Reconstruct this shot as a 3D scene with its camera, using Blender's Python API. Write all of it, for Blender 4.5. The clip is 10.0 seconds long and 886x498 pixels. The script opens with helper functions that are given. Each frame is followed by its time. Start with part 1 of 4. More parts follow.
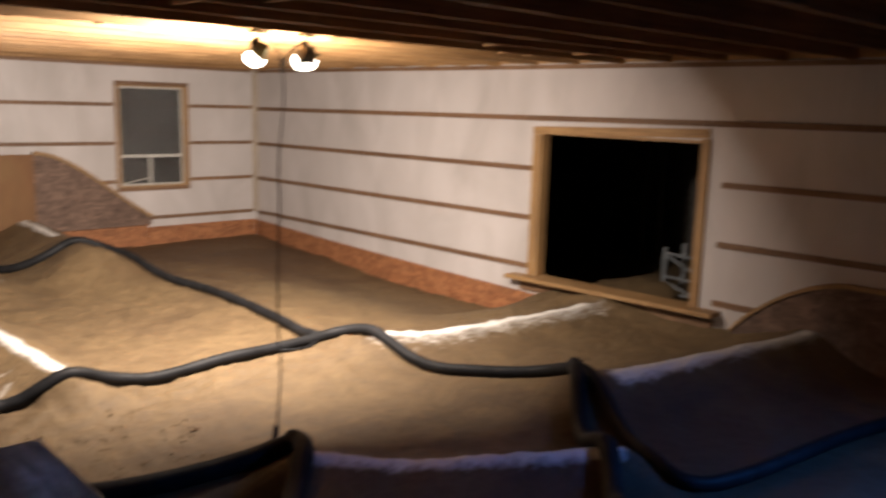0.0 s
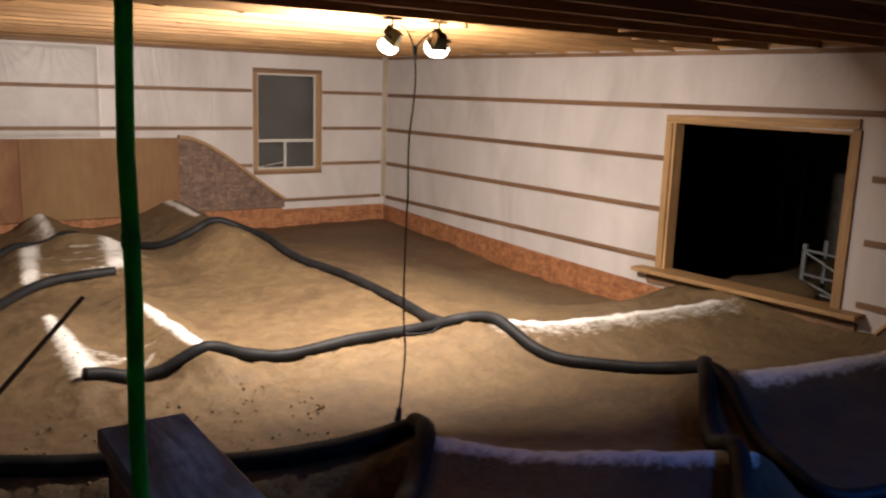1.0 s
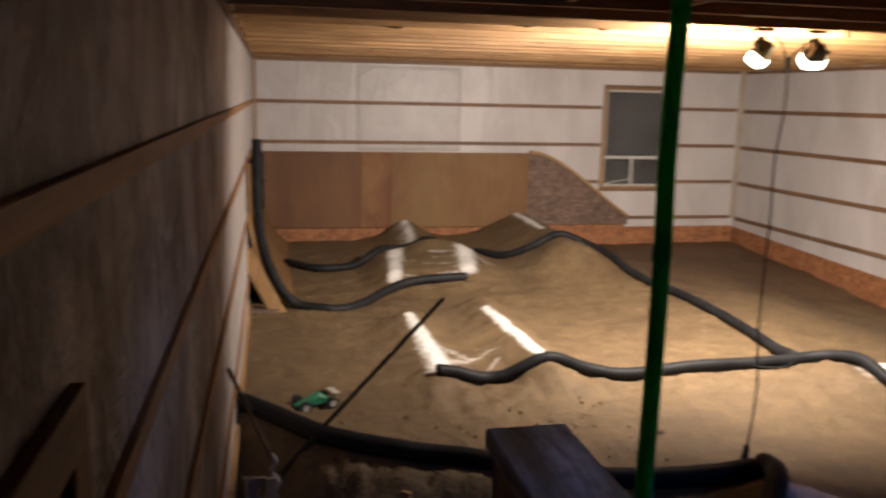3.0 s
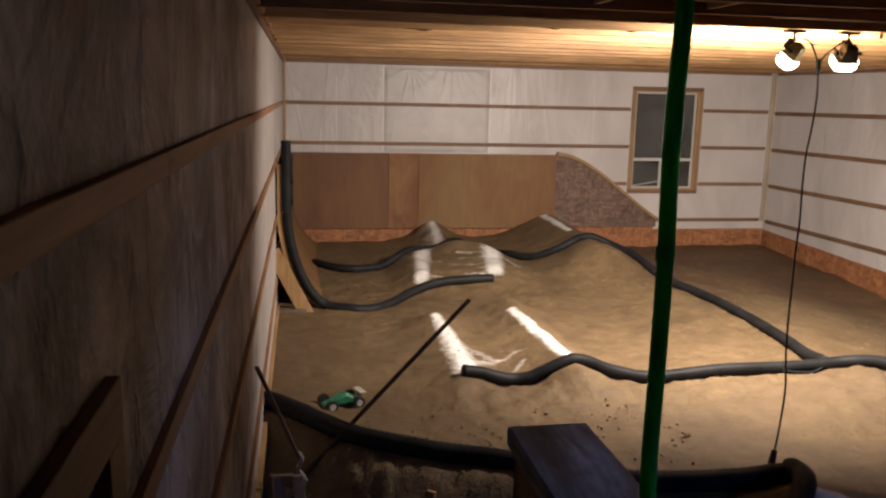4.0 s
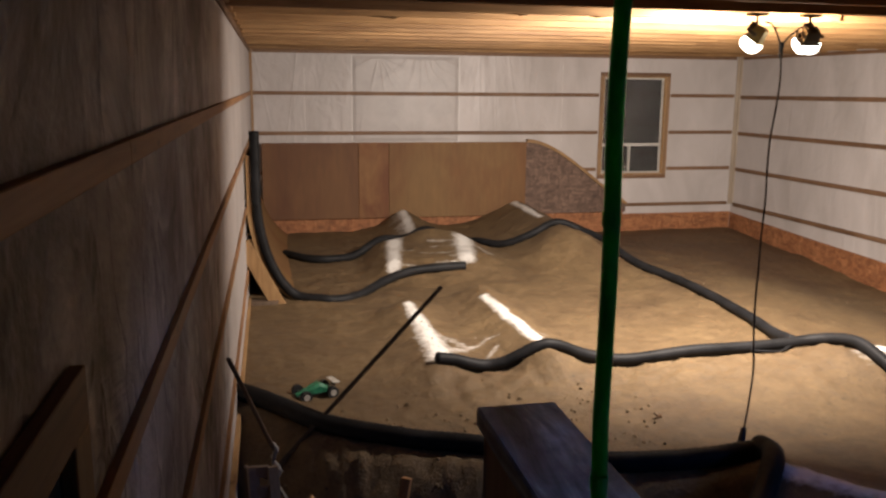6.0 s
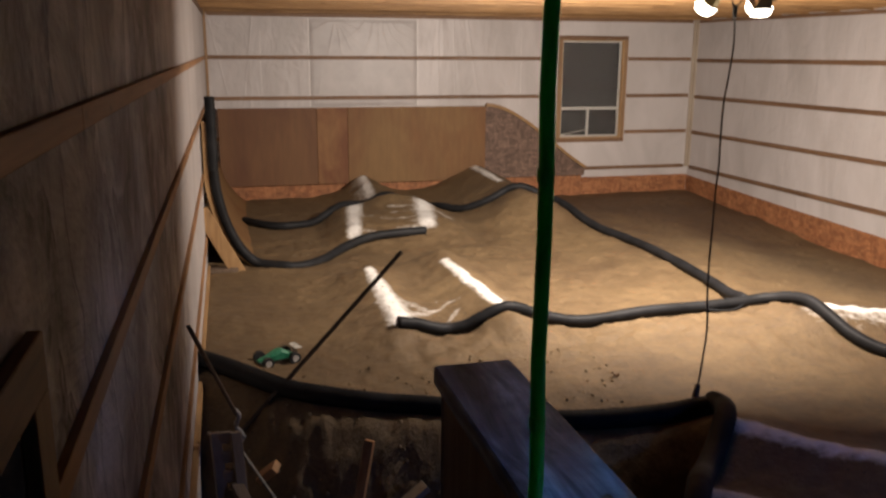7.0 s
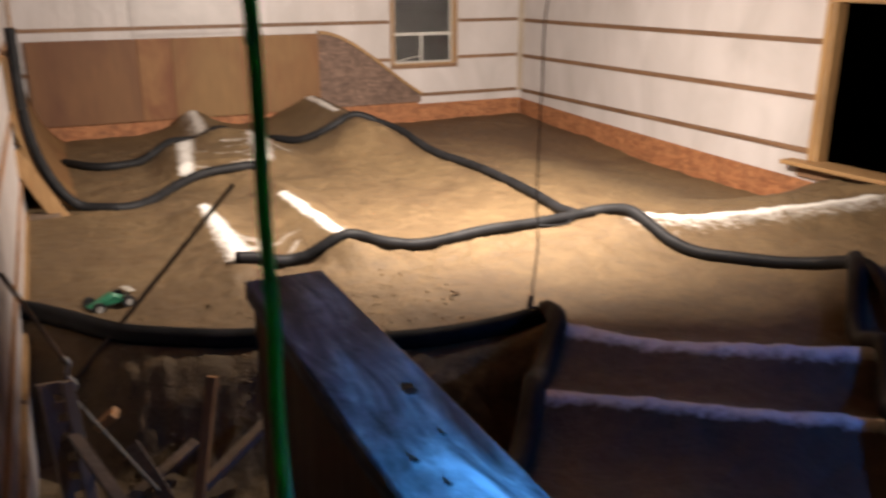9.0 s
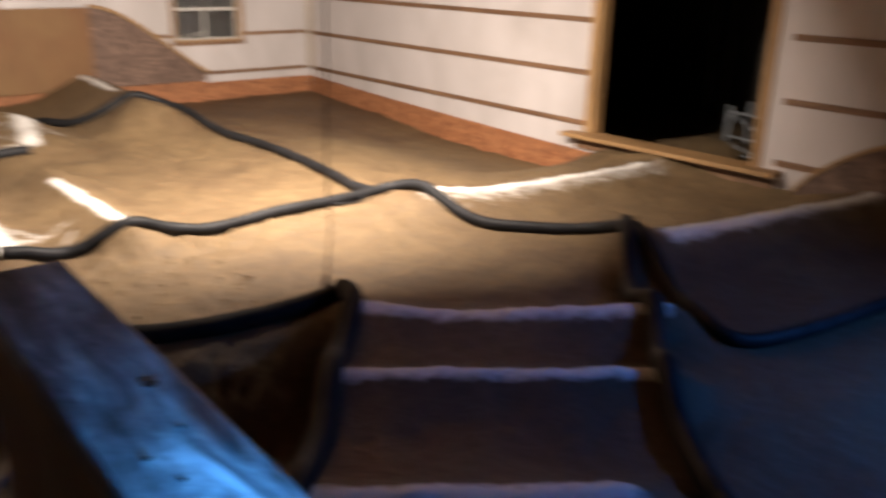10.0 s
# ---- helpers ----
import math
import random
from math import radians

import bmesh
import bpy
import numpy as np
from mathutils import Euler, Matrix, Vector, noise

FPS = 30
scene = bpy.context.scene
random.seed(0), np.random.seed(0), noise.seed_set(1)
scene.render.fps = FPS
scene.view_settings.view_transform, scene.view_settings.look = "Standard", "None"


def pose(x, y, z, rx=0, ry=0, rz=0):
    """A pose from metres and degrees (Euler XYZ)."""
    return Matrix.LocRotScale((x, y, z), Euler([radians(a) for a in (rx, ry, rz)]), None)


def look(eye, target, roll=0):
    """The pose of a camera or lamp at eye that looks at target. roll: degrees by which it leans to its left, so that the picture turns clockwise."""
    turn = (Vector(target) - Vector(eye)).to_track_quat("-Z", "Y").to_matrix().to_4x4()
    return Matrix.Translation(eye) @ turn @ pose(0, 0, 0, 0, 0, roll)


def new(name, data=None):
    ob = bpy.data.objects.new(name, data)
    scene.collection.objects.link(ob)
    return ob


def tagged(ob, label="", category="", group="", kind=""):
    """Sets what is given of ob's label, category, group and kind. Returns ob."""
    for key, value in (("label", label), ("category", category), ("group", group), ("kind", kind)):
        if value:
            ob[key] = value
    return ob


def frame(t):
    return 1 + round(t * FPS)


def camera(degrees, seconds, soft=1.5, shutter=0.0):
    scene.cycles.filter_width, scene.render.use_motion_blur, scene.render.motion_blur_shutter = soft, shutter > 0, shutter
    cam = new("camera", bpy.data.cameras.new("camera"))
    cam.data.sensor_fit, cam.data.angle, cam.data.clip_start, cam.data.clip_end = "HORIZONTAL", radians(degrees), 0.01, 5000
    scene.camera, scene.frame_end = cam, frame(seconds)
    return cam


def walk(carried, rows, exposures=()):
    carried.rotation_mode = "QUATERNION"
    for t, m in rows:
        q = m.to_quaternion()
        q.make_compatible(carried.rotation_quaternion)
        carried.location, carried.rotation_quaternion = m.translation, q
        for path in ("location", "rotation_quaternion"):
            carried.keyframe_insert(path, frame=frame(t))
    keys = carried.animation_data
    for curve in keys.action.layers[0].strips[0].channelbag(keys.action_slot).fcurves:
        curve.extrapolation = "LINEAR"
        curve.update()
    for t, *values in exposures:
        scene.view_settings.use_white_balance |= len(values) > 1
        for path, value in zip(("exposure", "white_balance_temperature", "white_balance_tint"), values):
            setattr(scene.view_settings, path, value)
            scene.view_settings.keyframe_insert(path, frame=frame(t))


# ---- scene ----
EXPOSURES = [(0.0, -0.4), (1.0, -0.5), (2.0, -0.5), (3.2, -0.6), (5.0, -0.65), (6.5, -0.65), (7.0, -0.65), (7.5, -0.45), (8.5, -0.2), (9.0, -0.06), (10.0, -0.02)]
cam = camera(56.0, 10.0, soft=2.3, shutter=0.8)
PATH = [
    (0, (0.314, -13.213, 2.361), (1.668, -11.782, 2.019), 1.7),
    (0.3, (0.326, -13.169, 2.332), (1.575, -11.651, 1.961), 1.9),
    (0.5, (0.312, -13.175, 2.355), (1.518, -11.626, 1.972), 2.4),
    (1, (0.313, -13.168, 2.359), (1.437, -11.559, 1.979), 1.9),
    (1.5, (0.31, -13.168, 2.36), (1.417, -11.546, 1.98), 1.5),
    (2, (0.285, -13.156, 2.367), (1.319, -11.485, 1.998), 1.6),
    (2.2, (0.274, -13.14, 2.357), (1.202, -11.408, 1.984), 1.0),
    (2.5, (0.258, -13.117, 2.355), (0.977, -11.286, 1.994), 1.1),
    (2.8, (0.233, -13.12, 2.358), (0.724, -11.215, 1.998), 1.1),
    (3, (0.231, -13.102, 2.351), (0.635, -11.177, 1.988), 1.3),
    (3.2, (0.232, -13.112, 2.352), (0.581, -11.177, 1.985), 1.4),
    (4.5, (0.232, -13.135, 2.357), (0.571, -11.196, 2.002), 1.3),
    (5, (0.237, -13.144, 2.36), (0.595, -11.208, 2.009), 1.2),
    (5.2, (0.237, -13.138, 2.353), (0.602, -11.203, 2.0), 1.1),
    (6.3, (0.244, -13.142, 2.345), (0.674, -11.23, 1.944), 0.4),
    (6.5, (0.243, -13.151, 2.35), (0.695, -11.246, 1.938), 0.4),
    (7, (0.247, -13.167, 2.345), (0.737, -11.285, 1.879), 0.4),
    (7.5, (0.249, -13.157, 2.336), (0.752, -11.291, 1.821), -0.1),
    (8, (0.261, -13.185, 2.326), (0.761, -11.327, 1.790), -0.4),
    (8.2, (0.274, -13.195, 2.32), (0.838, -11.364, 1.745), -0.9),
    (8.5, (0.289, -13.195, 2.313), (0.953, -11.401, 1.729), -0.8),
    (8.7, (0.297, -13.203, 2.311), (1.02, -11.437, 1.713), -0.7),
    (9, (0.311, -13.218, 2.307), (1.126, -11.501, 1.686), -0.1),
    (9.3, (0.339, -13.205, 2.289), (1.286, -11.559, 1.661), 0.4),
    (9.5, (0.362, -13.215, 2.289), (1.384, -11.617, 1.655), 0.1),
    (9.8, (0.379, -13.24, 2.299), (1.454, -11.683, 1.65), 0.2),
    (10, (0.397, -13.234, 2.29), (1.597, -11.777, 1.626), 1.4),
]
walk(cam, [(t, look(eye, target, roll)) for t, eye, target, roll in PATH], EXPOSURES)

# ---------------------------------------------------------------- world and lights
world = bpy.data.worlds.new("night")
scene.world = world
world.use_nodes = True
world.node_tree.nodes["Background"].inputs[0].default_value = (0.02, 0.03, 0.05, 1)
world.node_tree.nodes["Background"].inputs[1].default_value = 0.02


def area_lamp(name, eye, target, size_x, size_y, watts, colour, spread=180):
    data = bpy.data.lights.new(name, "AREA")
    data.shape, data.size, data.size_y = "RECTANGLE", size_x, size_y
    data.energy, data.color, data.spread = watts, colour, radians(spread)
    ob = new(name, data)
    ob.matrix_world = look(eye, target)
    return ob


WARM = (1.0, 0.862, 0.75)
COOL = (0.08, 0.38, 1.0)
area_lamp("flood_glow", (3.57, -7.60, 2.69), (3.05, -5.3, 0.95), 0.22, 0.13, 318, WARM, 162)
area_lamp("flood_glow", (3.99, -7.60, 2.69), (5.1, -5.6, 0.85), 0.22, 0.13, 440, WARM, 160)
area_lamp("tube_glow", (6.2, -14.15, 2.72), (5.0, -12.5, 0.0), 1.2, 0.10, 50, (0.06, 0.27, 1.0), 84)
# blue light for the plank, from an assumed screen out of view
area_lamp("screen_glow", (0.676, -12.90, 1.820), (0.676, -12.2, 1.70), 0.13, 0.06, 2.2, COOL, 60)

# ---------------------------------------------------------------- materials


def material(name):
    m = bpy.data.materials.new(name)
    m.use_nodes = True
    return m, m.node_tree.nodes, m.node_tree.links, m.node_tree.nodes["Principled BSDF"]


def coords(nodes, links, scale=(1, 1, 1), kind="Object"):
    c, mp = nodes.new("ShaderNodeTexCoord"), nodes.new("ShaderNodeMapping")
    mp.inputs["Scale"].default_value = scale
    links.new(c.outputs[kind], mp.inputs["Vector"])
    return mp.outputs["Vector"]


def world_coords(nodes, links, scale=(1, 1, 1)):
    c, mp = nodes.new("ShaderNodeNewGeometry"), nodes.new("ShaderNodeMapping")
    mp.inputs["Scale"].default_value = scale
    links.new(c.outputs["Position"], mp.inputs["Vector"])
    return mp.outputs["Vector"]


def noise_tex(nodes, links, vec, scale, detail=4, rough=0.6, distort=0.0):
    n = nodes.new("ShaderNodeTexNoise")
    n.inputs["Scale"].default_value, n.inputs["Detail"].default_value = scale, detail
    n.inputs["Roughness"].default_value, n.inputs["Distortion"].default_value = rough, distort
    links.new(vec, n.inputs["Vector"])
    return n.outputs["Fac"]


def ramp(nodes, links, fac, stops):
    r = nodes.new("ShaderNodeValToRGB")
    while len(r.color_ramp.elements) < len(stops):
        r.color_ramp.elements.new(0.5)
    for e, (p, c) in zip(r.color_ramp.elements, stops):
        e.position, e.color = p, (*c, 1) if len(c) == 3 else c
    links.new(fac, r.inputs["Fac"])
    return r.outputs["Color"]


def mix(nodes, links, fac, a, b, blend="MIX"):
    m = nodes.new("ShaderNodeMix")
    m.data_type, m.blend_type = "RGBA", blend
    for sock, val in ((m.inputs["Factor"], fac), (m.inputs["A"], a), (m.inputs["B"], b)):
        if isinstance(val, (int, float)):
            sock.default_value = val
        elif isinstance(val, tuple):
            sock.default_value = (*val, 1)
        else:
            links.new(val, sock)
    return m.outputs["Result"]


def calc(nodes, links, op, a, b=0.0, clamp=False):
    m = nodes.new("ShaderNodeMath")
    m.operation, m.use_clamp = op, clamp
    for sock, val in ((m.inputs[0], a), (m.inputs[1], b)):
        if isinstance(val, (int, float)):
            sock.default_value = val
        else:
            links.new(val, sock)
    return m.outputs[0]


def bump(nodes, links, bsdf, height, strength, distance, first=None):
    b = nodes.new("ShaderNodeBump")
    b.inputs["Strength"].default_value, b.inputs["Distance"].default_value = strength, distance
    links.new(height, b.inputs["Height"])
    if first is not None:
        links.new(first, b.inputs["Normal"])
    links.new(b.outputs["Normal"], bsdf.inputs["Normal"])
    return b.outputs["Normal"]


def wood(name, dark, light, axis=0, rough=0.65, knots=True):
    """Sawn lumber, its grain along the given axis of the world."""
    m, n, l, p = material(name)
    s = [14.0, 14.0, 14.0]
    s[axis] = 0.7
    v = world_coords(n, l, tuple(s))
    grain = noise_tex(n, l, v, 2.2, 6, 0.65, 0.6)
    colour = ramp(n, l, grain, [(0.3, dark), (0.7, light)])
    blotch = noise_tex(n, l, world_coords(n, l), 1.7, 3)
    colour = mix(n, l, 0.45, colour, ramp(n, l, blotch, [(0.3, (0.45, 0.40, 0.36)), (0.7, (1, 1, 1))]), "MULTIPLY")
    oi = n.new("ShaderNodeObjectInfo")
    geo = n.new("ShaderNodeNewGeometry")
    r = calc(n, l, "FRACT", calc(n, l, "ADD", oi.outputs["Random"], geo.outputs["Random Per Island"]))
    colour = mix(n, l, 0.55, colour, ramp(n, l, r, [(0, (0.55, 0.50, 0.45)), (1, (1.05, 1.0, 0.95))]), "MULTIPLY")
    if knots:
        k = [3.0, 3.0, 3.0]
        k[axis] = 1.1
        vo = n.new("ShaderNodeTexVoronoi")
        vo.inputs["Scale"].default_value = 2.6
        l.new(world_coords(n, l, tuple(k)), vo.inputs["Vector"])
        colour = mix(n, l, ramp(n, l, vo.outputs["Distance"], [(0.0, (0.8,) * 3), (0.10, (0,) * 3)]), colour, tuple(c * 0.3 for c in dark))
    l.new(colour, p.inputs["Base Color"])
    p.inputs["Roughness"].default_value = rough
    bump(n, l, p, grain, 0.25, 0.004)
    return m


def plain(name, colour, rough=0.6, metal=0.0, vary=0.25, scale=9.0, relief=0.15):
    m, n, l, p = material(name)
    v = coords(n, l)
    f = noise_tex(n, l, v, scale, 5)
    dark = tuple(c * (1 - vary) for c in colour)
    light = tuple(min(1, c * (1 + vary)) for c in colour)
    l.new(ramp(n, l, f, [(0.3, dark), (0.7, light)]), p.inputs["Base Color"])
    p.inputs["Roughness"].default_value, p.inputs["Metallic"].default_value = rough, metal
    if relief:
        bump(n, l, p, noise_tex(n, l, v, scale * 6, 3), relief, 0.003)
    return m


def dirt_material():
    """Packed brown clay, with the jump lips sprayed white by hand."""
    m, n, l, p = material("packed_clay")
    v = world_coords(n, l)
    big = noise_tex(n, l, v, 0.9, 4, 0.6, 0.4)
    mid = noise_tex(n, l, v, 6.0, 6, 0.65)
    fine = noise_tex(n, l, v, 60.0, 4, 0.7)
    streak = noise_tex(n, l, world_coords(n, l, (2.0, 6.0, 3.0)), 3.0, 5, 0.6, 0.8)
    c = ramp(n, l, mid, [(0.25, (0.104, 0.0665, 0.031)), (0.75, (0.178, 0.118, 0.057))])
    c = mix(n, l, 0.6, c, ramp(n, l, big, [(0.32, (0.60, 0.54, 0.51)), (0.68, (1.12, 1.11, 1.05))]), "MULTIPLY")
    # clay turns darker and redder towards the far corner, with a ragged edge
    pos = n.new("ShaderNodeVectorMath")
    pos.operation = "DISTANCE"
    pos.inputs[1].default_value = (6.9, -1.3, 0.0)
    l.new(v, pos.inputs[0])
    far_tone = calc(n, l, "ADD", calc(n, l, "MULTIPLY", pos.outputs["Value"], 0.28), calc(n, l, "MULTIPLY", calc(n, l, "SUBTRACT", big, 0.5), 0.8))
    c = mix(n, l, ramp(n, l, far_tone, [(0.40, (0.95,) * 3), (0.95, (0,) * 3)]), c, mix(n, l, 1.0, c, (0.72, 0.58, 0.50), "MULTIPLY"))
    # near rollers lie in gloom; that shade is put into the clay colour
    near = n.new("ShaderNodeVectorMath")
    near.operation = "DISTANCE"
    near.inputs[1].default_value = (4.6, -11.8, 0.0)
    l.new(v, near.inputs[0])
    near_shade = calc(n, l, "ADD", calc(n, l, "MULTIPLY", near.outputs["Value"], 0.28), calc(n, l, "MULTIPLY", calc(n, l, "SUBTRACT", big, 0.5), 0.9))
    c = mix(n, l, ramp(n, l, near_shade, [(0.50, (0.85,) * 3), (0.86, (0,) * 3)]), c, mix(n, l, 1.0, c, (0.44, 0.40, 0.46), "MULTIPLY"))
    grit = noise_tex(n, l, v, 26.0, 5, 0.75)
    c = mix(n, l, 0.55, c, ramp(n, l, grit, [(0.3, (0.62, 0.60, 0.58)), (0.52, (1, 1, 1)), (0.72, (1.45, 1.42, 1.35))]), "MULTIPLY")
    vo = n.new("ShaderNodeTexVoronoi")
    vo.inputs["Scale"].default_value = 11.0
    l.new(v, vo.inputs["Vector"])
    speck = calc(n, l, "LESS_THAN", vo.outputs["Distance"], 0.13)
    speck = calc(n, l, "MULTIPLY", speck, calc(n, l, "GREATER_THAN", noise_tex(n, l, v, 1.6, 2), 0.50))
    c = mix(n, l, calc(n, l, "MULTIPLY", speck, 0.7), c, (0.05, 0.036, 0.02))
    at = n.new("ShaderNodeAttribute")
    at.attribute_name = "lip_paint"
    edge = calc(n, l, "ADD", at.outputs["Fac"], calc(n, l, "MULTIPLY", calc(n, l, "SUBTRACT", noise_tex(n, l, v, 16.0, 6, 0.7), 0.5), 0.9))
    edge = calc(n, l, "ADD", edge, calc(n, l, "MULTIPLY", calc(n, l, "SUBTRACT", streak, 0.5), 0.7))
    mask = ramp(n, l, edge, [(0.36, (0, 0, 0)), (0.62, (0.45, 0.45, 0.45)), (0.95, (1, 1, 1))])
    c = mix(n, l, calc(n, l, "MULTIPLY", mask, 0.93), c, (0.80, 0.78, 0.74))
    l.new(c, p.inputs["Base Color"])
    l.new(calc(n, l, "ADD", 0.55, calc(n, l, "MULTIPLY", mid, 0.3)), p.inputs["Roughness"])
    first = bump(n, l, p, mid, 0.6, 0.04)
    first = bump(n, l, p, grit, 0.55, 0.018, first)
    bump(n, l, p, fine, 0.5, 0.008, first)
    return m


def poly_material():
    """White vapour-barrier film, slack and wrinkled, with studs faintly behind it."""
    m, n, l, p = material("plastic_film")
    v = world_coords(n, l)
    big = noise_tex(n, l, world_coords(n, l, (1, 1, 0.5)), 1.4, 4, 0.55, 0.8)
    wrinkle = noise_tex(n, l, world_coords(n, l, (1.5, 1.5, 0.35)), 1.6, 3, 0.5, 1.2)
    crease = noise_tex(n, l, world_coords(n, l, (1.0, 1.0, 0.7)), 3.0, 3, 0.5, 3.0)
    vo = n.new("ShaderNodeTexVoronoi")
    vo.feature = "DISTANCE_TO_EDGE"
    vo.inputs["Scale"].default_value = 1.0
    l.new(world_coords(n, l, (0.82, 0.82, 0.12)), vo.inputs["Vector"])
    fold = ramp(n, l, vo.outputs["Distance"], [(0.0, (1, 1, 1)), (0.012, (0, 0, 0))])
    c = ramp(n, l, big, [(0.3, (0.42, 0.384, 0.366)), (0.7, (0.535, 0.494, 0.480))])
    l.new(c, p.inputs["Base Color"])
    p.inputs["Roughness"].default_value = 0.40
    p.inputs["Specular IOR Level"].default_value = 0.32
    first = bump(n, l, p, wrinkle, 0.35, 0.05)
    first = bump(n, l, p, fold, 0.25, 0.01, first)
    bump(n, l, p, crease, 0.26, 0.03, first)
    return m


def darkened_film_material():
    """White film with streaks and slack folds; its near part, short of a ragged edge, has shade put into its colour."""
    m, n, l, p = material("darkened_film")
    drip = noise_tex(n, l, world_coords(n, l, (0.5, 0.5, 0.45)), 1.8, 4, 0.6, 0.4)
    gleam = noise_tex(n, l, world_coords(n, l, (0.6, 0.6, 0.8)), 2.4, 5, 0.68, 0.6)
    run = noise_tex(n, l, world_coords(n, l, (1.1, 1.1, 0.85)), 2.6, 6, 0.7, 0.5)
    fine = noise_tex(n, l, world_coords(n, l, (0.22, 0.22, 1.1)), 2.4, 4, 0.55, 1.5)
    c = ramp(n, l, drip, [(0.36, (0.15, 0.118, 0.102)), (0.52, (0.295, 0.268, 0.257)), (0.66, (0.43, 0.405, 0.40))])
    # sheen on the wrinkles, painted as paler patches
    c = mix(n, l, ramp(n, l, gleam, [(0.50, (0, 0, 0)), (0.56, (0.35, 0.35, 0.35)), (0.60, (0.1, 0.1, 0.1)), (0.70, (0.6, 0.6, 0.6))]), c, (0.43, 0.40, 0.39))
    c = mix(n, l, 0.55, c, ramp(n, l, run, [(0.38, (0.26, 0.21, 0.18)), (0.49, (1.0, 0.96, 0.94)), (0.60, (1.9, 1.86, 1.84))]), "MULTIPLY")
    # folds' light and shade drawn as paired dark and bright colour lines
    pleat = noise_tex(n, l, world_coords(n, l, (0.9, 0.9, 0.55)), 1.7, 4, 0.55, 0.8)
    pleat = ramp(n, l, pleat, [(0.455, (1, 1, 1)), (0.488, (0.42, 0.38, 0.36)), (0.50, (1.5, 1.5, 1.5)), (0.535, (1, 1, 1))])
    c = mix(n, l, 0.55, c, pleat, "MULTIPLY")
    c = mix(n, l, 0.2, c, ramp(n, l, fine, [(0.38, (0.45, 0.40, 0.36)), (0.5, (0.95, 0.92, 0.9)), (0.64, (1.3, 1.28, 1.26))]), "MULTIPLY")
    # unlit near end is painted dark, blending to the white film by position
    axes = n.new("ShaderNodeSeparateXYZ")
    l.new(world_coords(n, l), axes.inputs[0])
    shade_edge = calc(n, l, "ADD", calc(n, l, "ADD", axes.outputs["Y"], SHADE_END), calc(n, l, "MULTIPLY", calc(n, l, "SUBTRACT", run, 0.5), 2.2))
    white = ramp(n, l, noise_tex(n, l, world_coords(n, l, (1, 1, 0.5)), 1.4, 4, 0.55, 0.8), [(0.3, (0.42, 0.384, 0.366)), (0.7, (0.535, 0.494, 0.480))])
    c = mix(n, l, ramp(n, l, shade_edge, [(0.0, (0, 0, 0)), (0.9, (1, 1, 1))]), c, white)
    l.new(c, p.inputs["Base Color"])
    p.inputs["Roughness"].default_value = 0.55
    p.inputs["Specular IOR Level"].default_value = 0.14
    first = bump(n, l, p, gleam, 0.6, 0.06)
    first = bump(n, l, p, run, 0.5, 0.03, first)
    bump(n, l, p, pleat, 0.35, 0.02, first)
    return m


def osb_material(name, a, b, rough=0.75):
    m, n, l, p = material(name)
    v = world_coords(n, l)
    vo = n.new("ShaderNodeTexVoronoi")
    vo.inputs["Scale"].default_value = 8.0
    l.new(world_coords(n, l, (0.8, 0.8, 3.2)), vo.inputs["Vector"])
    vo2 = n.new("ShaderNodeTexVoronoi")
    vo2.inputs["Scale"].default_value = 10.0
    l.new(world_coords(n, l, (2.6, 2.6, 0.7)), vo2.inputs["Vector"])
    pick = calc(n, l, "GREATER_THAN", noise_tex(n, l, v, 9.0, 2), 0.5)
    flake = mix(n, l, pick, vo.outputs["Color"], vo2.outputs["Color"])
    c = ramp(n, l, flake, [(0.15, a), (0.85, b)])
    c = mix(n, l, 0.6, c, ramp(n, l, noise_tex(n, l, world_coords(n, l, (1, 1, 1.7)), 5.5, 5, 0.65, 0.8), [(0.34, (0.38, 0.34, 0.31)), (0.62, (1.15, 1.1, 1.05))]), "MULTIPLY")
    c = mix(n, l, 0.25, c, ramp(n, l, noise_tex(n, l, v, 40, 3), [(0.3, (0.6, 0.55, 0.5)), (0.7, (1.1, 1.1, 1.1))]), "MULTIPLY")
    l.new(c, p.inputs["Base Color"])
    p.inputs["Roughness"].default_value = rough
    bump(n, l, p, vo.outputs["Distance"], 0.3, 0.006)
    return m


def dusty_ply(name, dark, light, patch=1.5):
    """Smooth hardboard with a film of clay dust, redder where wheels have rubbed it clean."""
    m, n, l, p = material(name)
    v = world_coords(n, l)
    c = ramp(n, l, noise_tex(n, l, world_coords(n, l, (0.8, 0.8, 0.4)), patch, 4, 0.55, 0.5), [(0.36, dark), (0.62, light)])
    c = mix(n, l, 0.35, c, ramp(n, l, noise_tex(n, l, world_coords(n, l, (6, 6, 1)), 2.5, 5), [(0.3, (0.6, 0.58, 0.55)), (0.7, (1.15, 1.1, 1.05))]), "MULTIPLY")
    oi = n.new("ShaderNodeObjectInfo")
    c = mix(n, l, 0.4, c, ramp(n, l, oi.outputs["Random"], [(0.0, (0.92, 0.88, 0.85)), (1.0, (1.08, 1.09, 1.07))]), "MULTIPLY")
    l.new(c, p.inputs["Base Color"])
    p.inputs["Roughness"].default_value = 0.7
    bump(n, l, p, noise_tex(n, l, v, 50, 3), 0.1, 0.003)
    return m


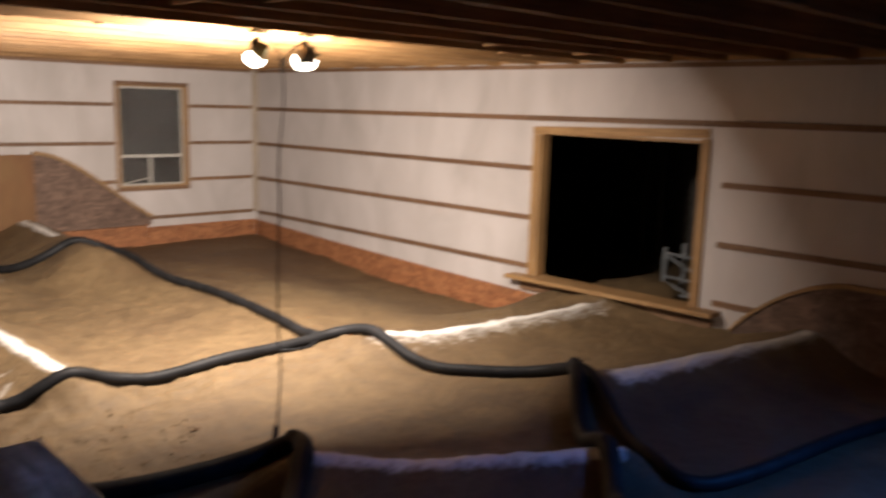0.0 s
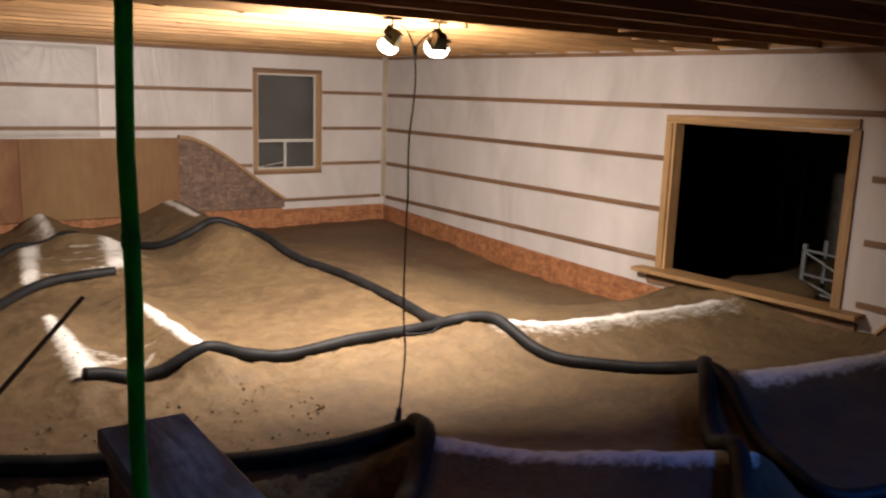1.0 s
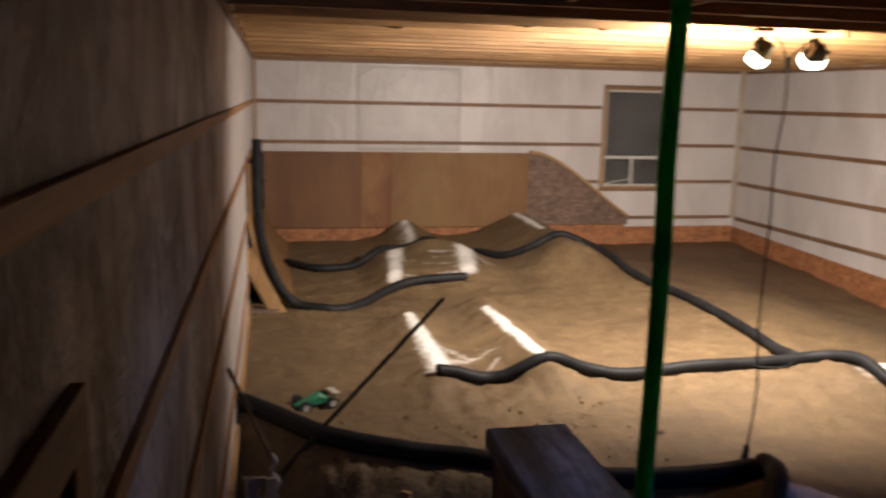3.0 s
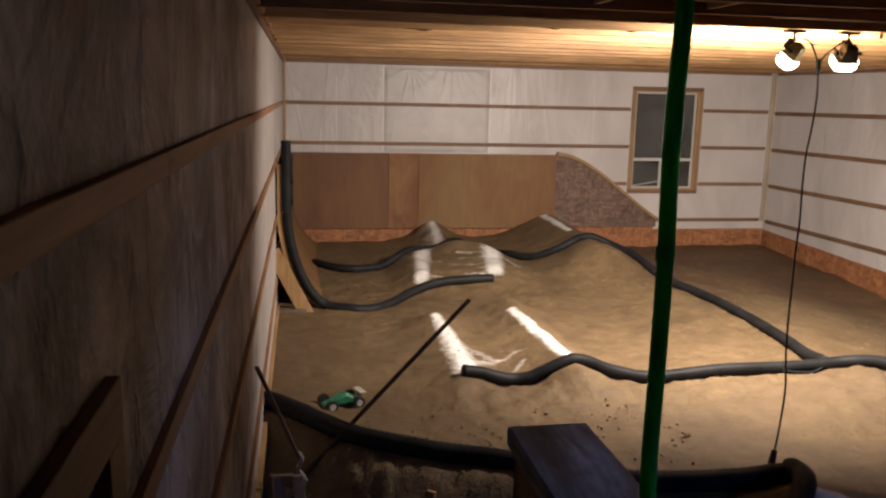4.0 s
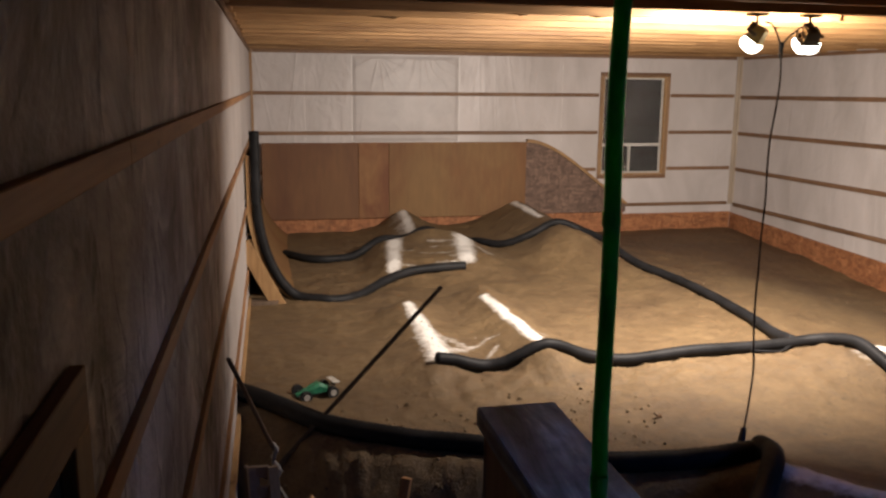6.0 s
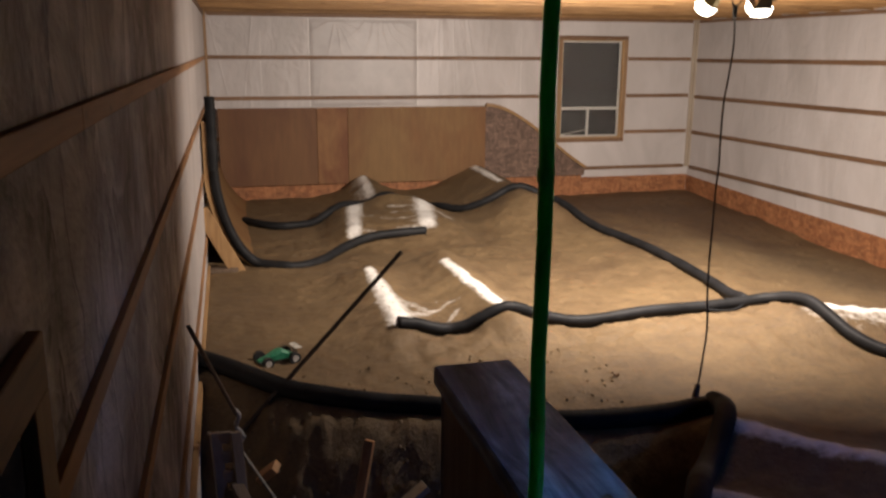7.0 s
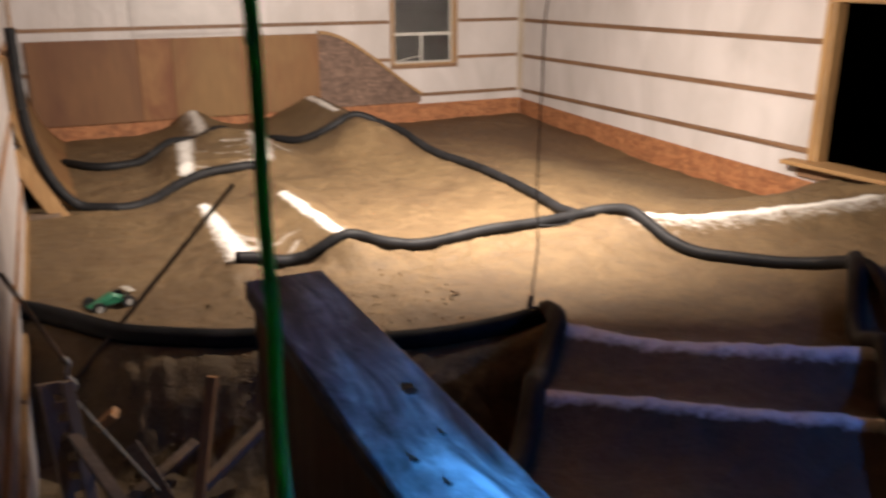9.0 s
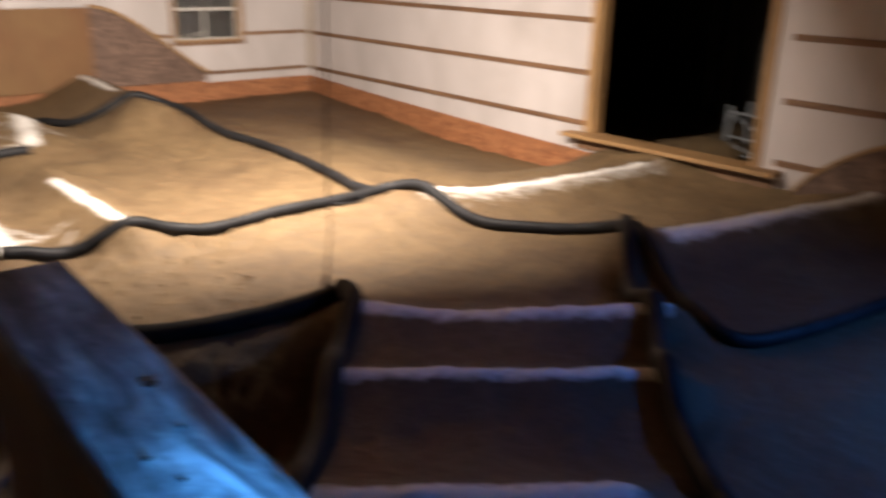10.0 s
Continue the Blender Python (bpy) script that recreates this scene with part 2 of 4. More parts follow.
SHADE_END = 8.9  # how far down the room the shade in the film's colour ends
DIRT = dirt_material()
POLY = poly_material()
DARKENED_FILM = darkened_film_material()
STRAP_NEAR = wood("strapping_orange", (0.31, 0.150, 0.064), (0.52, 0.295, 0.135), 1)
STRAP = {0: wood("strapping_x", (0.145, 0.076, 0.039), (0.275, 0.162, 0.088), 0), 1: wood("strapping_y", (0.145, 0.076, 0.039), (0.275, 0.162, 0.088), 1), 2: wood("strapping_z", (0.24, 0.14, 0.07), (0.42, 0.27, 0.14), 2)}
TRIM = {0: wood("fresh_pine_x", (0.30, 0.17, 0.07), (0.52, 0.33, 0.15), 0), 1: wood("fresh_pine_y", (0.30, 0.17, 0.07), (0.52, 0.33, 0.15), 1), 2: wood("fresh_pine_z", (0.30, 0.17, 0.07), (0.52, 0.33, 0.15), 2)}
CEIL = wood("ceiling_boards", (0.27, 0.142, 0.056), (0.55, 0.335, 0.145), 0)
OSB = osb_material("strand_board", (0.24, 0.092, 0.036), (0.38, 0.168, 0.072))
STONE = osb_material("weathered_strand_board", (0.105, 0.066, 0.05), (0.20, 0.13, 0.095))
CORNER = wood("pale_corner_board", (0.42, 0.35, 0.27), (0.60, 0.53, 0.44), 2)
PLY = dusty_ply("dusty_hardboard", (0.160, 0.071, 0.024), (0.198, 0.110, 0.040))
PLY_BARE = dusty_ply("rubbed_hardboard", (0.150, 0.054, 0.019), (0.235, 0.118, 0.044), 3.2)
PLY_DULL = dusty_ply("grimy_hardboard", (0.112, 0.045, 0.019), (0.160, 0.076, 0.030))
TUBE = plain("black_pipe", (0.013, 0.013, 0.014), 0.58, 0, 0.5, 5, 0.25)
TUBE.node_tree.nodes["Principled BSDF"].inputs["Specular IOR Level"].default_value = 0.16
GREEN = plain("green_plastic", (0.08, 0.78, 0.18), 0.3, 0, 0.3, 12, 0.1)
green = GREEN.node_tree.nodes["Principled BSDF"]  # thin plastic lets light through
green.inputs["Subsurface Weight"].default_value = 1.0
green.inputs["Subsurface Radius"].default_value = (0.4, 1.0, 0.5)
green.inputs["Subsurface Scale"].default_value = 0.012
green.inputs["Specular IOR Level"].default_value = 0.9
green.inputs["Specular Tint"].default_value = (0.35, 1.0, 0.45, 1)
BLACK = plain("black_metal", (0.02, 0.02, 0.02), 0.5, 0, 0.3)
GREYWOOD = wood("weathered_wood", (0.12, 0.085, 0.06), (0.27, 0.20, 0.145), 2)
PALEWOOD = wood("pale_old_wood", (0.28, 0.22, 0.165), (0.48, 0.39, 0.30), 2)
RAWPLY = wood("raw_plywood", (0.40, 0.29, 0.17), (0.60, 0.46, 0.29), 2, 0.7, False)
VINYL = plain("white_vinyl", (0.46, 0.44, 0.40), 0.45, 0, 0.08)
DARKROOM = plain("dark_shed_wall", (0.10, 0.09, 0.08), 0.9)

# ---------------------------------------------------------------- mesh helpers


def box(bm, x0, y0, z0, x1, y1, z1, bevel=0.0, m=None):
    b = bmesh.new()
    bmesh.ops.create_cube(b, size=1.0)
    for v in b.verts:
        v.co = Vector(((x0 + x1) / 2 + v.co.x * (x1 - x0), (y0 + y1) / 2 + v.co.y * (y1 - y0), (z0 + z1) / 2 + v.co.z * (z1 - z0)))
    if bevel:
        bmesh.ops.bevel(b, geom=list(b.edges), offset=bevel, segments=1, affect="EDGES")
    if m is not None:
        bmesh.ops.transform(b, matrix=m, verts=b.verts)
    join(bm, b)
    return bm


def join(bm, other):
    me = bpy.data.meshes.new("join")
    other.to_mesh(me)
    other.free()
    bm.from_mesh(me)
    bpy.data.meshes.remove(me)


def prism(bm, outline, offset):
    """A flat outline given a thickness."""
    o = Vector(offset)
    a = [bm.verts.new(q) for q in outline]
    b = [bm.verts.new(Vector(q) + o) for q in outline]
    bm.faces.new(a), bm.faces.new(list(reversed(b)))
    for i in range(len(a)):
        j = (i + 1) % len(a)
        bm.faces.new((a[j], a[i], b[i], b[j]))
    return bm


def cyl(bm, a, b, r0, r1=None, sides=16, caps=True):
    a, b = Vector(a), Vector(b)
    c = bmesh.new()
    bmesh.ops.create_cone(c, cap_ends=caps, segments=sides, radius1=r0, radius2=r0 if r1 is None else r1, depth=(b - a).length)
    turn = (b - a).to_track_quat("Z", "Y").to_matrix().to_4x4()
    bmesh.ops.transform(c, matrix=Matrix.Translation((a + b) / 2) @ turn, verts=c.verts)
    join(bm, c)
    return bm


def mesh_object(name, bm, mat, smooth=False):
    me = bpy.data.meshes.new(name)
    bmesh.ops.recalc_face_normals(bm, faces=bm.faces)
    bm.to_mesh(me)
    bm.free()
    me.materials.append(mat)
    if smooth:
        for f in me.polygons:
            f.use_smooth = True
    return new(name, me)


def part(name, bm, mat, parent, label="", smooth=False):
    ob = mesh_object(name, bm, mat, smooth)
    ob.parent = parent
    ob.matrix_parent_inverse = parent.matrix_world.inverted()
    return tagged(ob, label)


def empty(name, at, label, category, group="", kind=""):
    e = new(name)
    e.matrix_world = Matrix.Translation(at)
    bpy.context.view_layer.update()
    return tagged(e, label, category, group, kind)


def spline(points, step=0.03):
    """Catmull-Rom through the points, sampled evenly enough."""
    p = [Vector(q) for q in points]
    p = [2 * p[0] - p[1]] + p + [2 * p[-1] - p[-2]]
    out = []
    for a, b, c, d in zip(p, p[1:], p[2:], p[3:]):
        k = max(2, int((c - b).length / step))
        for i in range(k):
            t = i / k
            out.append(0.5 * ((2 * b) + (c - a) * t + (2 * a - 5 * b + 4 * c - d) * t * t + (3 * b - a - 3 * c + d) * t ** 3))
    out.append(p[-2])
    return out


def sweep(bm, pts, radius, sides=14, ribs=None, cap=True):
    """A round pipe along pts; ribs(i) gives each ring's own radius."""
    rings = []
    up = Vector((0, 0, 1))
    for i, q in enumerate(pts):
        d = (pts[min(i + 1, len(pts) - 1)] - pts[max(i - 1, 0)]).normalized()
        s = d.cross(up)
        s = s.normalized() if s.length > 0.05 else Vector((0, 1, 0)).cross(d).normalized()
        u = s.cross(d)
        r = ribs(i) if ribs else radius
        rings.append([bm.verts.new(q + r * (math.cos(a) * s + math.sin(a) * u)) for a in (2 * math.pi * k / sides for k in range(sides))])
    for a, b in zip(rings, rings[1:]):
        for k in range(sides):
            bm.faces.new((a[k], a[(k + 1) % sides], b[(k + 1) % sides], b[k]))
    if cap:
        bm.faces.new(list(reversed(rings[0])))
        bm.faces.new(rings[-1])
    return bm


# ---------------------------------------------------------------- the dirt track
W, BACK, FRONT, CEILING = 8.14, 0.0, -16.2, 2.87
PLATE_Z = 0.06


def ridge(x, y, x1, y1, x2, y2, h1, h2, w, sharp=1.0):
    """A straight hump from one point to the other, with its two heights."""
    dx, dy = x2 - x1, y2 - y1
    n = dx * dx + dy * dy
    t = ((x - x1) * dx + (y - y1) * dy) / n
    tc = np.clip(t, 0, 1)
    d = np.hypot(x - x1 - tc * dx, y - y1 - tc * dy)
    return (h1 + (h2 - h1) * tc) * np.exp(-((d / w) ** 2) ** sharp)


EDGE_X = np.array([-0.5, 0.0, 0.56, 1.02, 1.5, 2.1, 2.7, 3.05])
EDGE_Y = np.array([-7.05, -7.35, -7.87, -8.10, -8.32, -8.74, -8.97, -9.10])


def pit(x, y):
    """How far a place lies inside the sunken strip between the track and the stand, in metres."""
    a = np.interp(x, EDGE_X, EDGE_Y) - 0.06 - y
    b = ((3.05 - x) * 1.40 - (-9.10 - y) * 1.15) / 1.81
    return np.minimum(0.75 * a, 5.0 * (b - 0.03))


HUMPS = [
    (4.10, -2.75, 4.15, -0.35, 0.44, 0.45, 0.60, 0.8), (2.40, -1.85, 2.30, -0.30, 0.24, 0.37, 0.40, 0.8),
    (1.52, -6.95, 1.58, -5.10, 0.13, 0.17, 0.33, 0.8), (2.40, -7.05, 2.42, -4.75, 0.20, 0.20, 0.30, 0.8),
    (3.80, -7.10, 4.90, -7.25, 0.10, 0.13, 0.55, 1.0), (7.2, -6.9, 8.3, -7.3, 0.0, 0.04, 0.55, 1.0), (8.3, -6.9, 8.3, -9.6, 0.12, 0.16, 0.40, 1.0), (5.00, -7.45, 7.95, -7.75, 0.13, 0.15, 0.42, 0.8),
    (5.45, -9.55, 8.10, -10.10, 0.24, 0.30, 0.40, 0.8),
    (3.05, -9.22, 4.62, -10.36, 0.11, 0.21, 0.24, 0.8), (2.45, -9.83, 3.90, -10.92, 0.15, 0.19, 0.24, 0.8), (1.82, -10.68, 2.85, -11.48, 0.14, 0.17, 0.24, 0.8),
    (0.0, -7.35, 1.2, -8.18, 0.10, 0.0, 0.35, 1.0), (1.9, -8.55, 3.05, -9.10, 0.0, 0.10, 0.35, 1.0), (4.6, -3.1, 4.9, -6.2, 0.07, 0.05, 0.5, 1.0), (5.15, -8.6, 5.4, -9.2, 0.06, 0.08, 0.4, 1.0), (1.9, -6.88, 2.0, -6.9, -0.05, -0.05, 0.22, 1.0),
]
LIPS = [  # two ends, half-width at each, and how far the spray drifts to one side
    (2.22, -1.62, 2.28, -0.35, 0.075, 0.07, -0.30), (4.09, -1.72, 4.10, -0.25, 0.06, 0.07, 0.0), (1.68, -3.40, 1.89, -2.05, 0.09, 0.11, 0.12),
    (2.62, -3.28, 2.84, -2.10, 0.11, 0.14, -0.25),
    (1.58, -6.82, 1.57, -5.15, 0.135, 0.055, 0.0), (2.43, -6.68, 2.36, -5.08, 0.08, 0.05, 0.0),
    (5.10, -7.45, 7.70, -7.73, 0.11, 0.06, -0.40), (5.70, -9.62, 8.0, -10.08, 0.13, 0.07, -0.18), (3.05, -9.22, 4.58, -10.33, 0.085, 0.10, 0.0),
    (2.47, -9.85, 3.87, -10.90, 0.06, 0.07, 0.16), (1.84, -10.70, 2.83, -11.46, 0.11, 0.11, 0.0)]
SMEARS = [  # thin curved tyre marks dragged out of the paint: two ends and a half-width
    (1.62, -6.10, 1.88, -6.43, 0.10), (2.10, -6.31, 1.87, -6.48, 0.05), (1.87, -6.48, 1.64, -6.55, 0.09), (2.12, -6.50, 1.98, -6.70, 0.05), (1.98, -6.70, 1.84, -6.78, 0.06), (1.84, -6.78, 1.62, -6.80, 0.10),
    (2.10, -2.93, 2.72, -2.98, 0.06), (2.18, -3.34, 2.62, -3.34, 0.06), (2.30, -2.60, 2.75, -2.62, 0.06), (1.66, -3.3, 1.95, -3.36, 0.05), (2.85, -2.2, 3.0, -3.0, 0.10), (2.30, -2.35, 2.80, -2.40, 0.07), (2.45, -3.15, 2.72, -3.2, 0.09), (1.80, -2.75, 2.0, -2.8, 0.05), (2.0, -6.15, 2.18, -6.3, 0.04), (2.44, -6.2, 2.62, -6.35, 0.06)]


def smooth01(t):
    t = np.clip(t, 0, 1)
    return t * t * (3 - 2 * t)


def ground(x, y):
    h = np.full_like(np.asarray(x, float), 0.05)
    table = smooth01((x - 1.25) / 0.5) * smooth01((3.35 - x) / 0.6) * smooth01((y + 3.85) / 0.75) * smooth01((-1.7 - y) / 0.4)
    h = h + 0.20 * table
    for a in HUMPS:
        h = h + ridge(x, y, *a)
    h = h - 0.31 * smooth01((x - 5.5) / 2.2) * smooth01((y + 7.0) / 1.1) * smooth01(-y / 3.8) - 0.11 * smooth01((x - 4.7) / 1.0) * smooth01((y + 2.6) / 1.6)
    h = h + 0.02 * np.sin(1.3 * x + 0.7 * y) * np.sin(0.9 * y - 0.4 * x)
    p = pit(x, y)
    h = np.where(p > 0, h - 0.62 * smooth01(p / 0.55), h)
    return h


def ground_at(x, y):
    return float(ground(np.array([x]), np.array([y]))[0])


def build_ground():
    step = 0.036
    xs, ys = np.arange(-0.11, W + 0.03, step), np.arange(FRONT, BACK + 0.03, step)
    gx, gy = np.meshgrid(xs, ys)
    h = ground(gx, gy)
    rough = np.array([noise.noise((a * 3.1, b * 3.1, 0.0)) * 0.018 + noise.noise((a * 11, b * 11, 4.0)) * 0.012 for a, b in zip(gx.ravel(), gy.ravel())]).reshape(gx.shape)
    lumps = np.array([noise.noise((a * 6, b * 6, 9.0)) for a, b in zip(gx.ravel(), gy.ravel())]).reshape(gx.shape)
    crumbs = np.array([noise.noise((a * 15, b * 15, 2.0)) for a, b in zip(gx.ravel(), gy.ravel())]).reshape(gx.shape)
    worn = np.exp(-((gy + 7.25) / 0.45) ** 2) * smooth01((gx - 1.0) / 0.6) + 0.7 * np.exp(-((gy + 3.4) / 0.5) ** 2) * smooth01((3.2 - gx) / 0.6)
    h = h + rough + worn * (0.028 * lumps + 0.020 * crumbs) + (0.03 * lumps + 0.05 * crumbs) * smooth01(pit(gx, gy) / 0.12)
    verts = np.stack([gx, gy, h], -1).reshape(-1, 3)
    ny, nx = gx.shape
    i = np.arange(nx * ny).reshape(ny, nx)
    faces = np.stack([i[:-1, :-1], i[:-1, 1:], i[1:, 1:], i[1:, :-1]], -1).reshape(-1, 4)
    me = bpy.data.meshes.new("ground")
    me.from_pydata(verts.tolist(), [], faces.tolist())
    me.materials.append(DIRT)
    for f in me.polygons:
        f.use_smooth = True
    paint = np.zeros(nx * ny)
    for x1, y1, x2, y2, w1, w2, drift in LIPS:
        dx, dy = x2 - x1, y2 - y1
        t = np.clip(((gx - x1) * dx + (gy - y1) * dy) / (dx * dx + dy * dy), 0, 1)
        d = np.hypot(gx - x1 - t * dx, gy - y1 - t * dy)
        w = w1 + (w2 - w1) * t
        paint = np.maximum(paint, np.clip(1.25 - d / (1.35 * w), 0, 1).ravel())
        side = (gx - x1 - t * dx) * dy - (gy - y1 - t * dy) * dx
        fan = np.clip(0.70 - 0.52 * d / max(abs(drift), 0.01), 0, 1) * (side * drift < 0 if dy * dy < dx * dx else side * drift * np.sign(dy) > 0)
        paint = np.maximum(paint, fan.ravel() if drift else 0)
    for x1, y1, x2, y2, w in SMEARS:
        dx, dy = x2 - x1, y2 - y1
        t = np.clip(((gx - x1) * dx + (gy - y1) * dy) / (dx * dx + dy * dy), 0, 1)
        d = np.hypot(gx - x1 - t * dx, gy - y1 - t * dy)
        paint = np.maximum(paint, (0.54 * np.clip(1.2 - d / w, 0, 1)).ravel())
    at = me.attributes.new("lip_paint", "FLOAT", "POINT")
    at.data.foreach_set("value", paint)
    return tagged(new("ground", me), "packed brown clay race track with humps and white-sprayed jump lips", "dirt track", kind="structure")


build_ground()

# ---------------------------------------------------------------- walls and ceiling


def film_wall(name, axis, at, lo, hi, out, holes=(), label="", mat=POLY):
    """A wall of the room covered in plastic film: slabs round its openings. axis 0: in the x-z plane."""
    bm = bmesh.new()
    cuts = sorted({lo, hi, *(v for h in holes for v in h[:2])})
    for a, b in zip(cuts, cuts[1:]):
        inside = [h for h in holes if h[0] <= a and b <= h[1]]
        spans = [(-0.75, CEILING + 0.27)] if not inside else [(-0.75, inside[0][2]), (inside[0][3], CEILING + 0.27)]
        for z0, z1 in spans:
            if axis == 0:
                box(bm, a, min(at, at + out), z0, b, max(at, at + out), z1)
            else:
                box(bm, min(at, at + out), a, z0, max(at, at + out), b, z1)
    bmesh.ops.remove_doubles(bm, verts=bm.verts, dist=0.0005)
    return tagged(mesh_object(name, bm, mat), label or "white plastic vapour barrier stretched over a framed wall", "wall", kind="structure")


WIN = (5.68, 6.80, 0.89, 2.52)
GAP = (-8.78, -6.60, 0.26, 2.07)
film_wall("wall_north", 0, BACK, -0.16, W + 0.16, 0.16, [WIN])
GATE = (-13.20, -12.03, 0.92, 1.87)
LEAN = 0.0036


def slant(ob):
    """The west wall runs a little out of square."""
    for v in ob.data.vertices:
        v.co.x += LEAN * v.co.y
    return ob


slant(film_wall("wall_west", 1, 0.0, FRONT, BACK, -0.16, [GATE], "streaky plastic film over wall framing, painted dark at its shaded near end", DARKENED_FILM))
film_wall("wall_east", 1, W, FRONT, BACK, 0.16, [GAP])
# unseen wall added to close the room, dark so it bounces little light
film_wall("wall_south", 0, FRONT, -0.16, W + 0.16, -0.16, (), "unseen closing wall behind the stand, dark film to cut bounced light", DARKENED_FILM)

STRAPS_Z = [0.38, 0.99, 1.60, 2.21]


def strap(bm, axis, at, inward, lo, hi, z, h=0.056, t=0.019, slope=0.0):
    """One length of strapping nailed flat on a wall."""
    b = bmesh.new()
    if axis == 0:
        box(b, lo, min(at, at + inward * t), z - h / 2, hi, max(at, at + inward * t), z + h / 2, 0.002)
    else:
        box(b, min(at, at + inward * t), lo, z - h / 2, max(at, at + inward * t), hi, z + h / 2, 0.002)
        for v in b.verts:
            v.co.z += slope * v.co.y
    join(bm, b)
    return bm


def strapping():
    for z in STRAPS_Z:
        spans = [(0.02, 2.7), (2.702, 5.60), (6.88, W - 0.09)] if z > 0.9 else [(6.0, W - 0.09)]
        for a, b in spans:
            tagged(mesh_object("trim", strap(bmesh.new(), 0, BACK, -1, a, b, z), STRAP[0]), "rough sawn wooden strap nailed across the plastic film", "strapping", "wall straps", "structure")
        tilt = {0.38: -0.004, 0.99: -0.012, 1.60: -0.006, 2.21: 0.0}[z]
        spans = [(FRONT, -13.3), (-11.93, -6.2), (-6.198, -0.04)] if 0.8 < z < 2 else [(FRONT, -11.4), (-11.398, -6.2), (-6.198, -0.04)]
        for a, b in spans:
            tagged(slant(mesh_object("trim", strap(bmesh.new(), 1, 0.0, 1, a, b, z, 0.05, slope=tilt), STRAP_NEAR)), "rough sawn wooden strap nailed across the plastic film", "strapping", "wall straps", "structure")
        spans = [(-6.53, -3.2), (-3.198, -0.09), (FRONT, -9.02)] if z < 2.1 else [(FRONT, -9.1), (-9.098, -6.4), (-6.398, -3.0), (-2.998, -0.09)]
        for a, b in spans:
            tagged(mesh_object("trim", strap(bmesh.new(), 1, W, -1, a, b, z - 0.022, 0.062, slope=-0.0068), STRAP[1]), "rough sawn wooden strap nailed across the plastic film", "strapping", "wall straps", "structure")


strapping()
for x0, x1, y0, y1 in ((W - 0.070, W - 0.02, -0.022, -0.002), (W - 0.022, W - 0.002, -0.070, -0.024)):
    tagged(mesh_object("trim", box(bmesh.new(), x0, y0, 0.36, x1, y1, CEILING, 0.002), CORNER), "pale upright board in the corner of the room", "trim", kind="structure")
tagged(mesh_object("trim", box(bmesh.new(), 0.002, -0.03, 1.5, 0.04, -0.002, CEILING, 0.002), STRAP[2]), "pale upright board in the corner of the room", "trim", kind="structure")


def ceiling():
    """Bare joists at 0.61 m centres under a deck of rough boards, with a few patches of blocking."""
    bm = bmesh.new()
    rng = random.Random(4)
    box(bm, -0.30, FRONT - 0.16, CEILING + 0.27, W + 0.16, 0.16, CEILING + 0.36)
    x = -0.12
    while x < W:  # deck boards run across the joists
        w = min(0.19, W - x)
        box(bm, x + 0.003, FRONT, CEILING + 0.236, x + w - 0.003, BACK, CEILING + 0.268)
        x += w
    for k in range(26):
        y = -0.45 - 0.61 * k + rng.uniform(-0.012, 0.012)
        dz, lean = rng.uniform(-0.006, 0.006), rng.uniform(-0.006, 0.006)
        cut = rng.uniform(2.5, 5.5)
        for x0, x1, o in ((-0.10, cut + 0.3, 0.0), (cut - 0.3, W, 0.041)):
            b = bmesh.new()
            box(b, x0, y + o - 0.019, CEILING - 0.012 + dz, x1, y + o + 0.019, CEILING + 0.232, 0.003)
            for v in b.verts:
                v.co.z += lean * (v.co.x / W - 0.5)
            join(bm, b)
        for i in range(2):
            xb = rng.uniform(0.6, 7.4)
            box(bm, xb, y + 0.022, CEILING + 0.02, xb + 0.038, y + 0.585, CEILING + 0.23, 0.002)
    box(bm, -0.10, -0.042, CEILING - 0.012, W, -0.004, CEILING + 0.232, 0.003)
    box(bm, W - 0.04, FRONT, CEILING + 0.004, W - 0.004, -0.05, CEILING + 0.234, 0.003)
    b = box(bmesh.new(), 0.004, FRONT, CEILING + 0.004, 0.04, -0.05, CEILING + 0.234, 0.003)
    for v in b.verts:
        v.co.x += 0.0036 * v.co.y
    join(bm, b)
    tagged(mesh_object("ceiling", bm, CEIL), "low ceiling of bare rough-sawn pine joists", "ceiling", kind="structure")


ceiling()
for args in ((0, BACK, -1, 0.05, W - 0.09, CEILING - 0.035), (1, 0.0, 1, FRONT, -0.04, CEILING - 0.035), (1, W, -1, FRONT, -0.09, CEILING - 0.035)):
    edge = mesh_object("trim", strap(bmesh.new(), *args, h=0.05), STRAP[args[0]])
    if args[1] == 0.0 and args[0] == 1:
        slant(edge)
    tagged(edge, "wooden strip where wall and ceiling meet", "trim", kind="structure")


# strand board skirt along the foot of the walls
def skirt(x0, y0, x1, y1, z1):
    b = box(bmesh.new(), x0, y0, -0.5, x1, y1, z1, 0.002)
    for v in b.verts:  # the side wall's boards dip towards the opening
        v.co.z += (0.036 * v.co.y + 0.002 * v.co.y ** 2) * (v.co.z > 0 and x0 > 8)
    return tagged(mesh_object("baseboard", b, OSB), "reddish strand board skirt along the foot of the wall", "skirting", kind="structure")


skirt(0.0, -0.014, 2.44, -0.002, 0.305)
skirt(2.444, -0.014, 4.88, -0.002, 0.30)
skirt(4.884, -0.014, 6.12, -0.002, 0.30)
skirt(6.124, -0.014, W - 0.014, -0.002, 0.225)
skirt(W - 0.014, -2.45, W - 0.002, -0.016, 0.212)
skirt(W - 0.014, -4.88, W - 0.002, -2.454, 0.212)
skirt(W - 0.014, -6.62, W - 0.002, -4.884, 0.212)

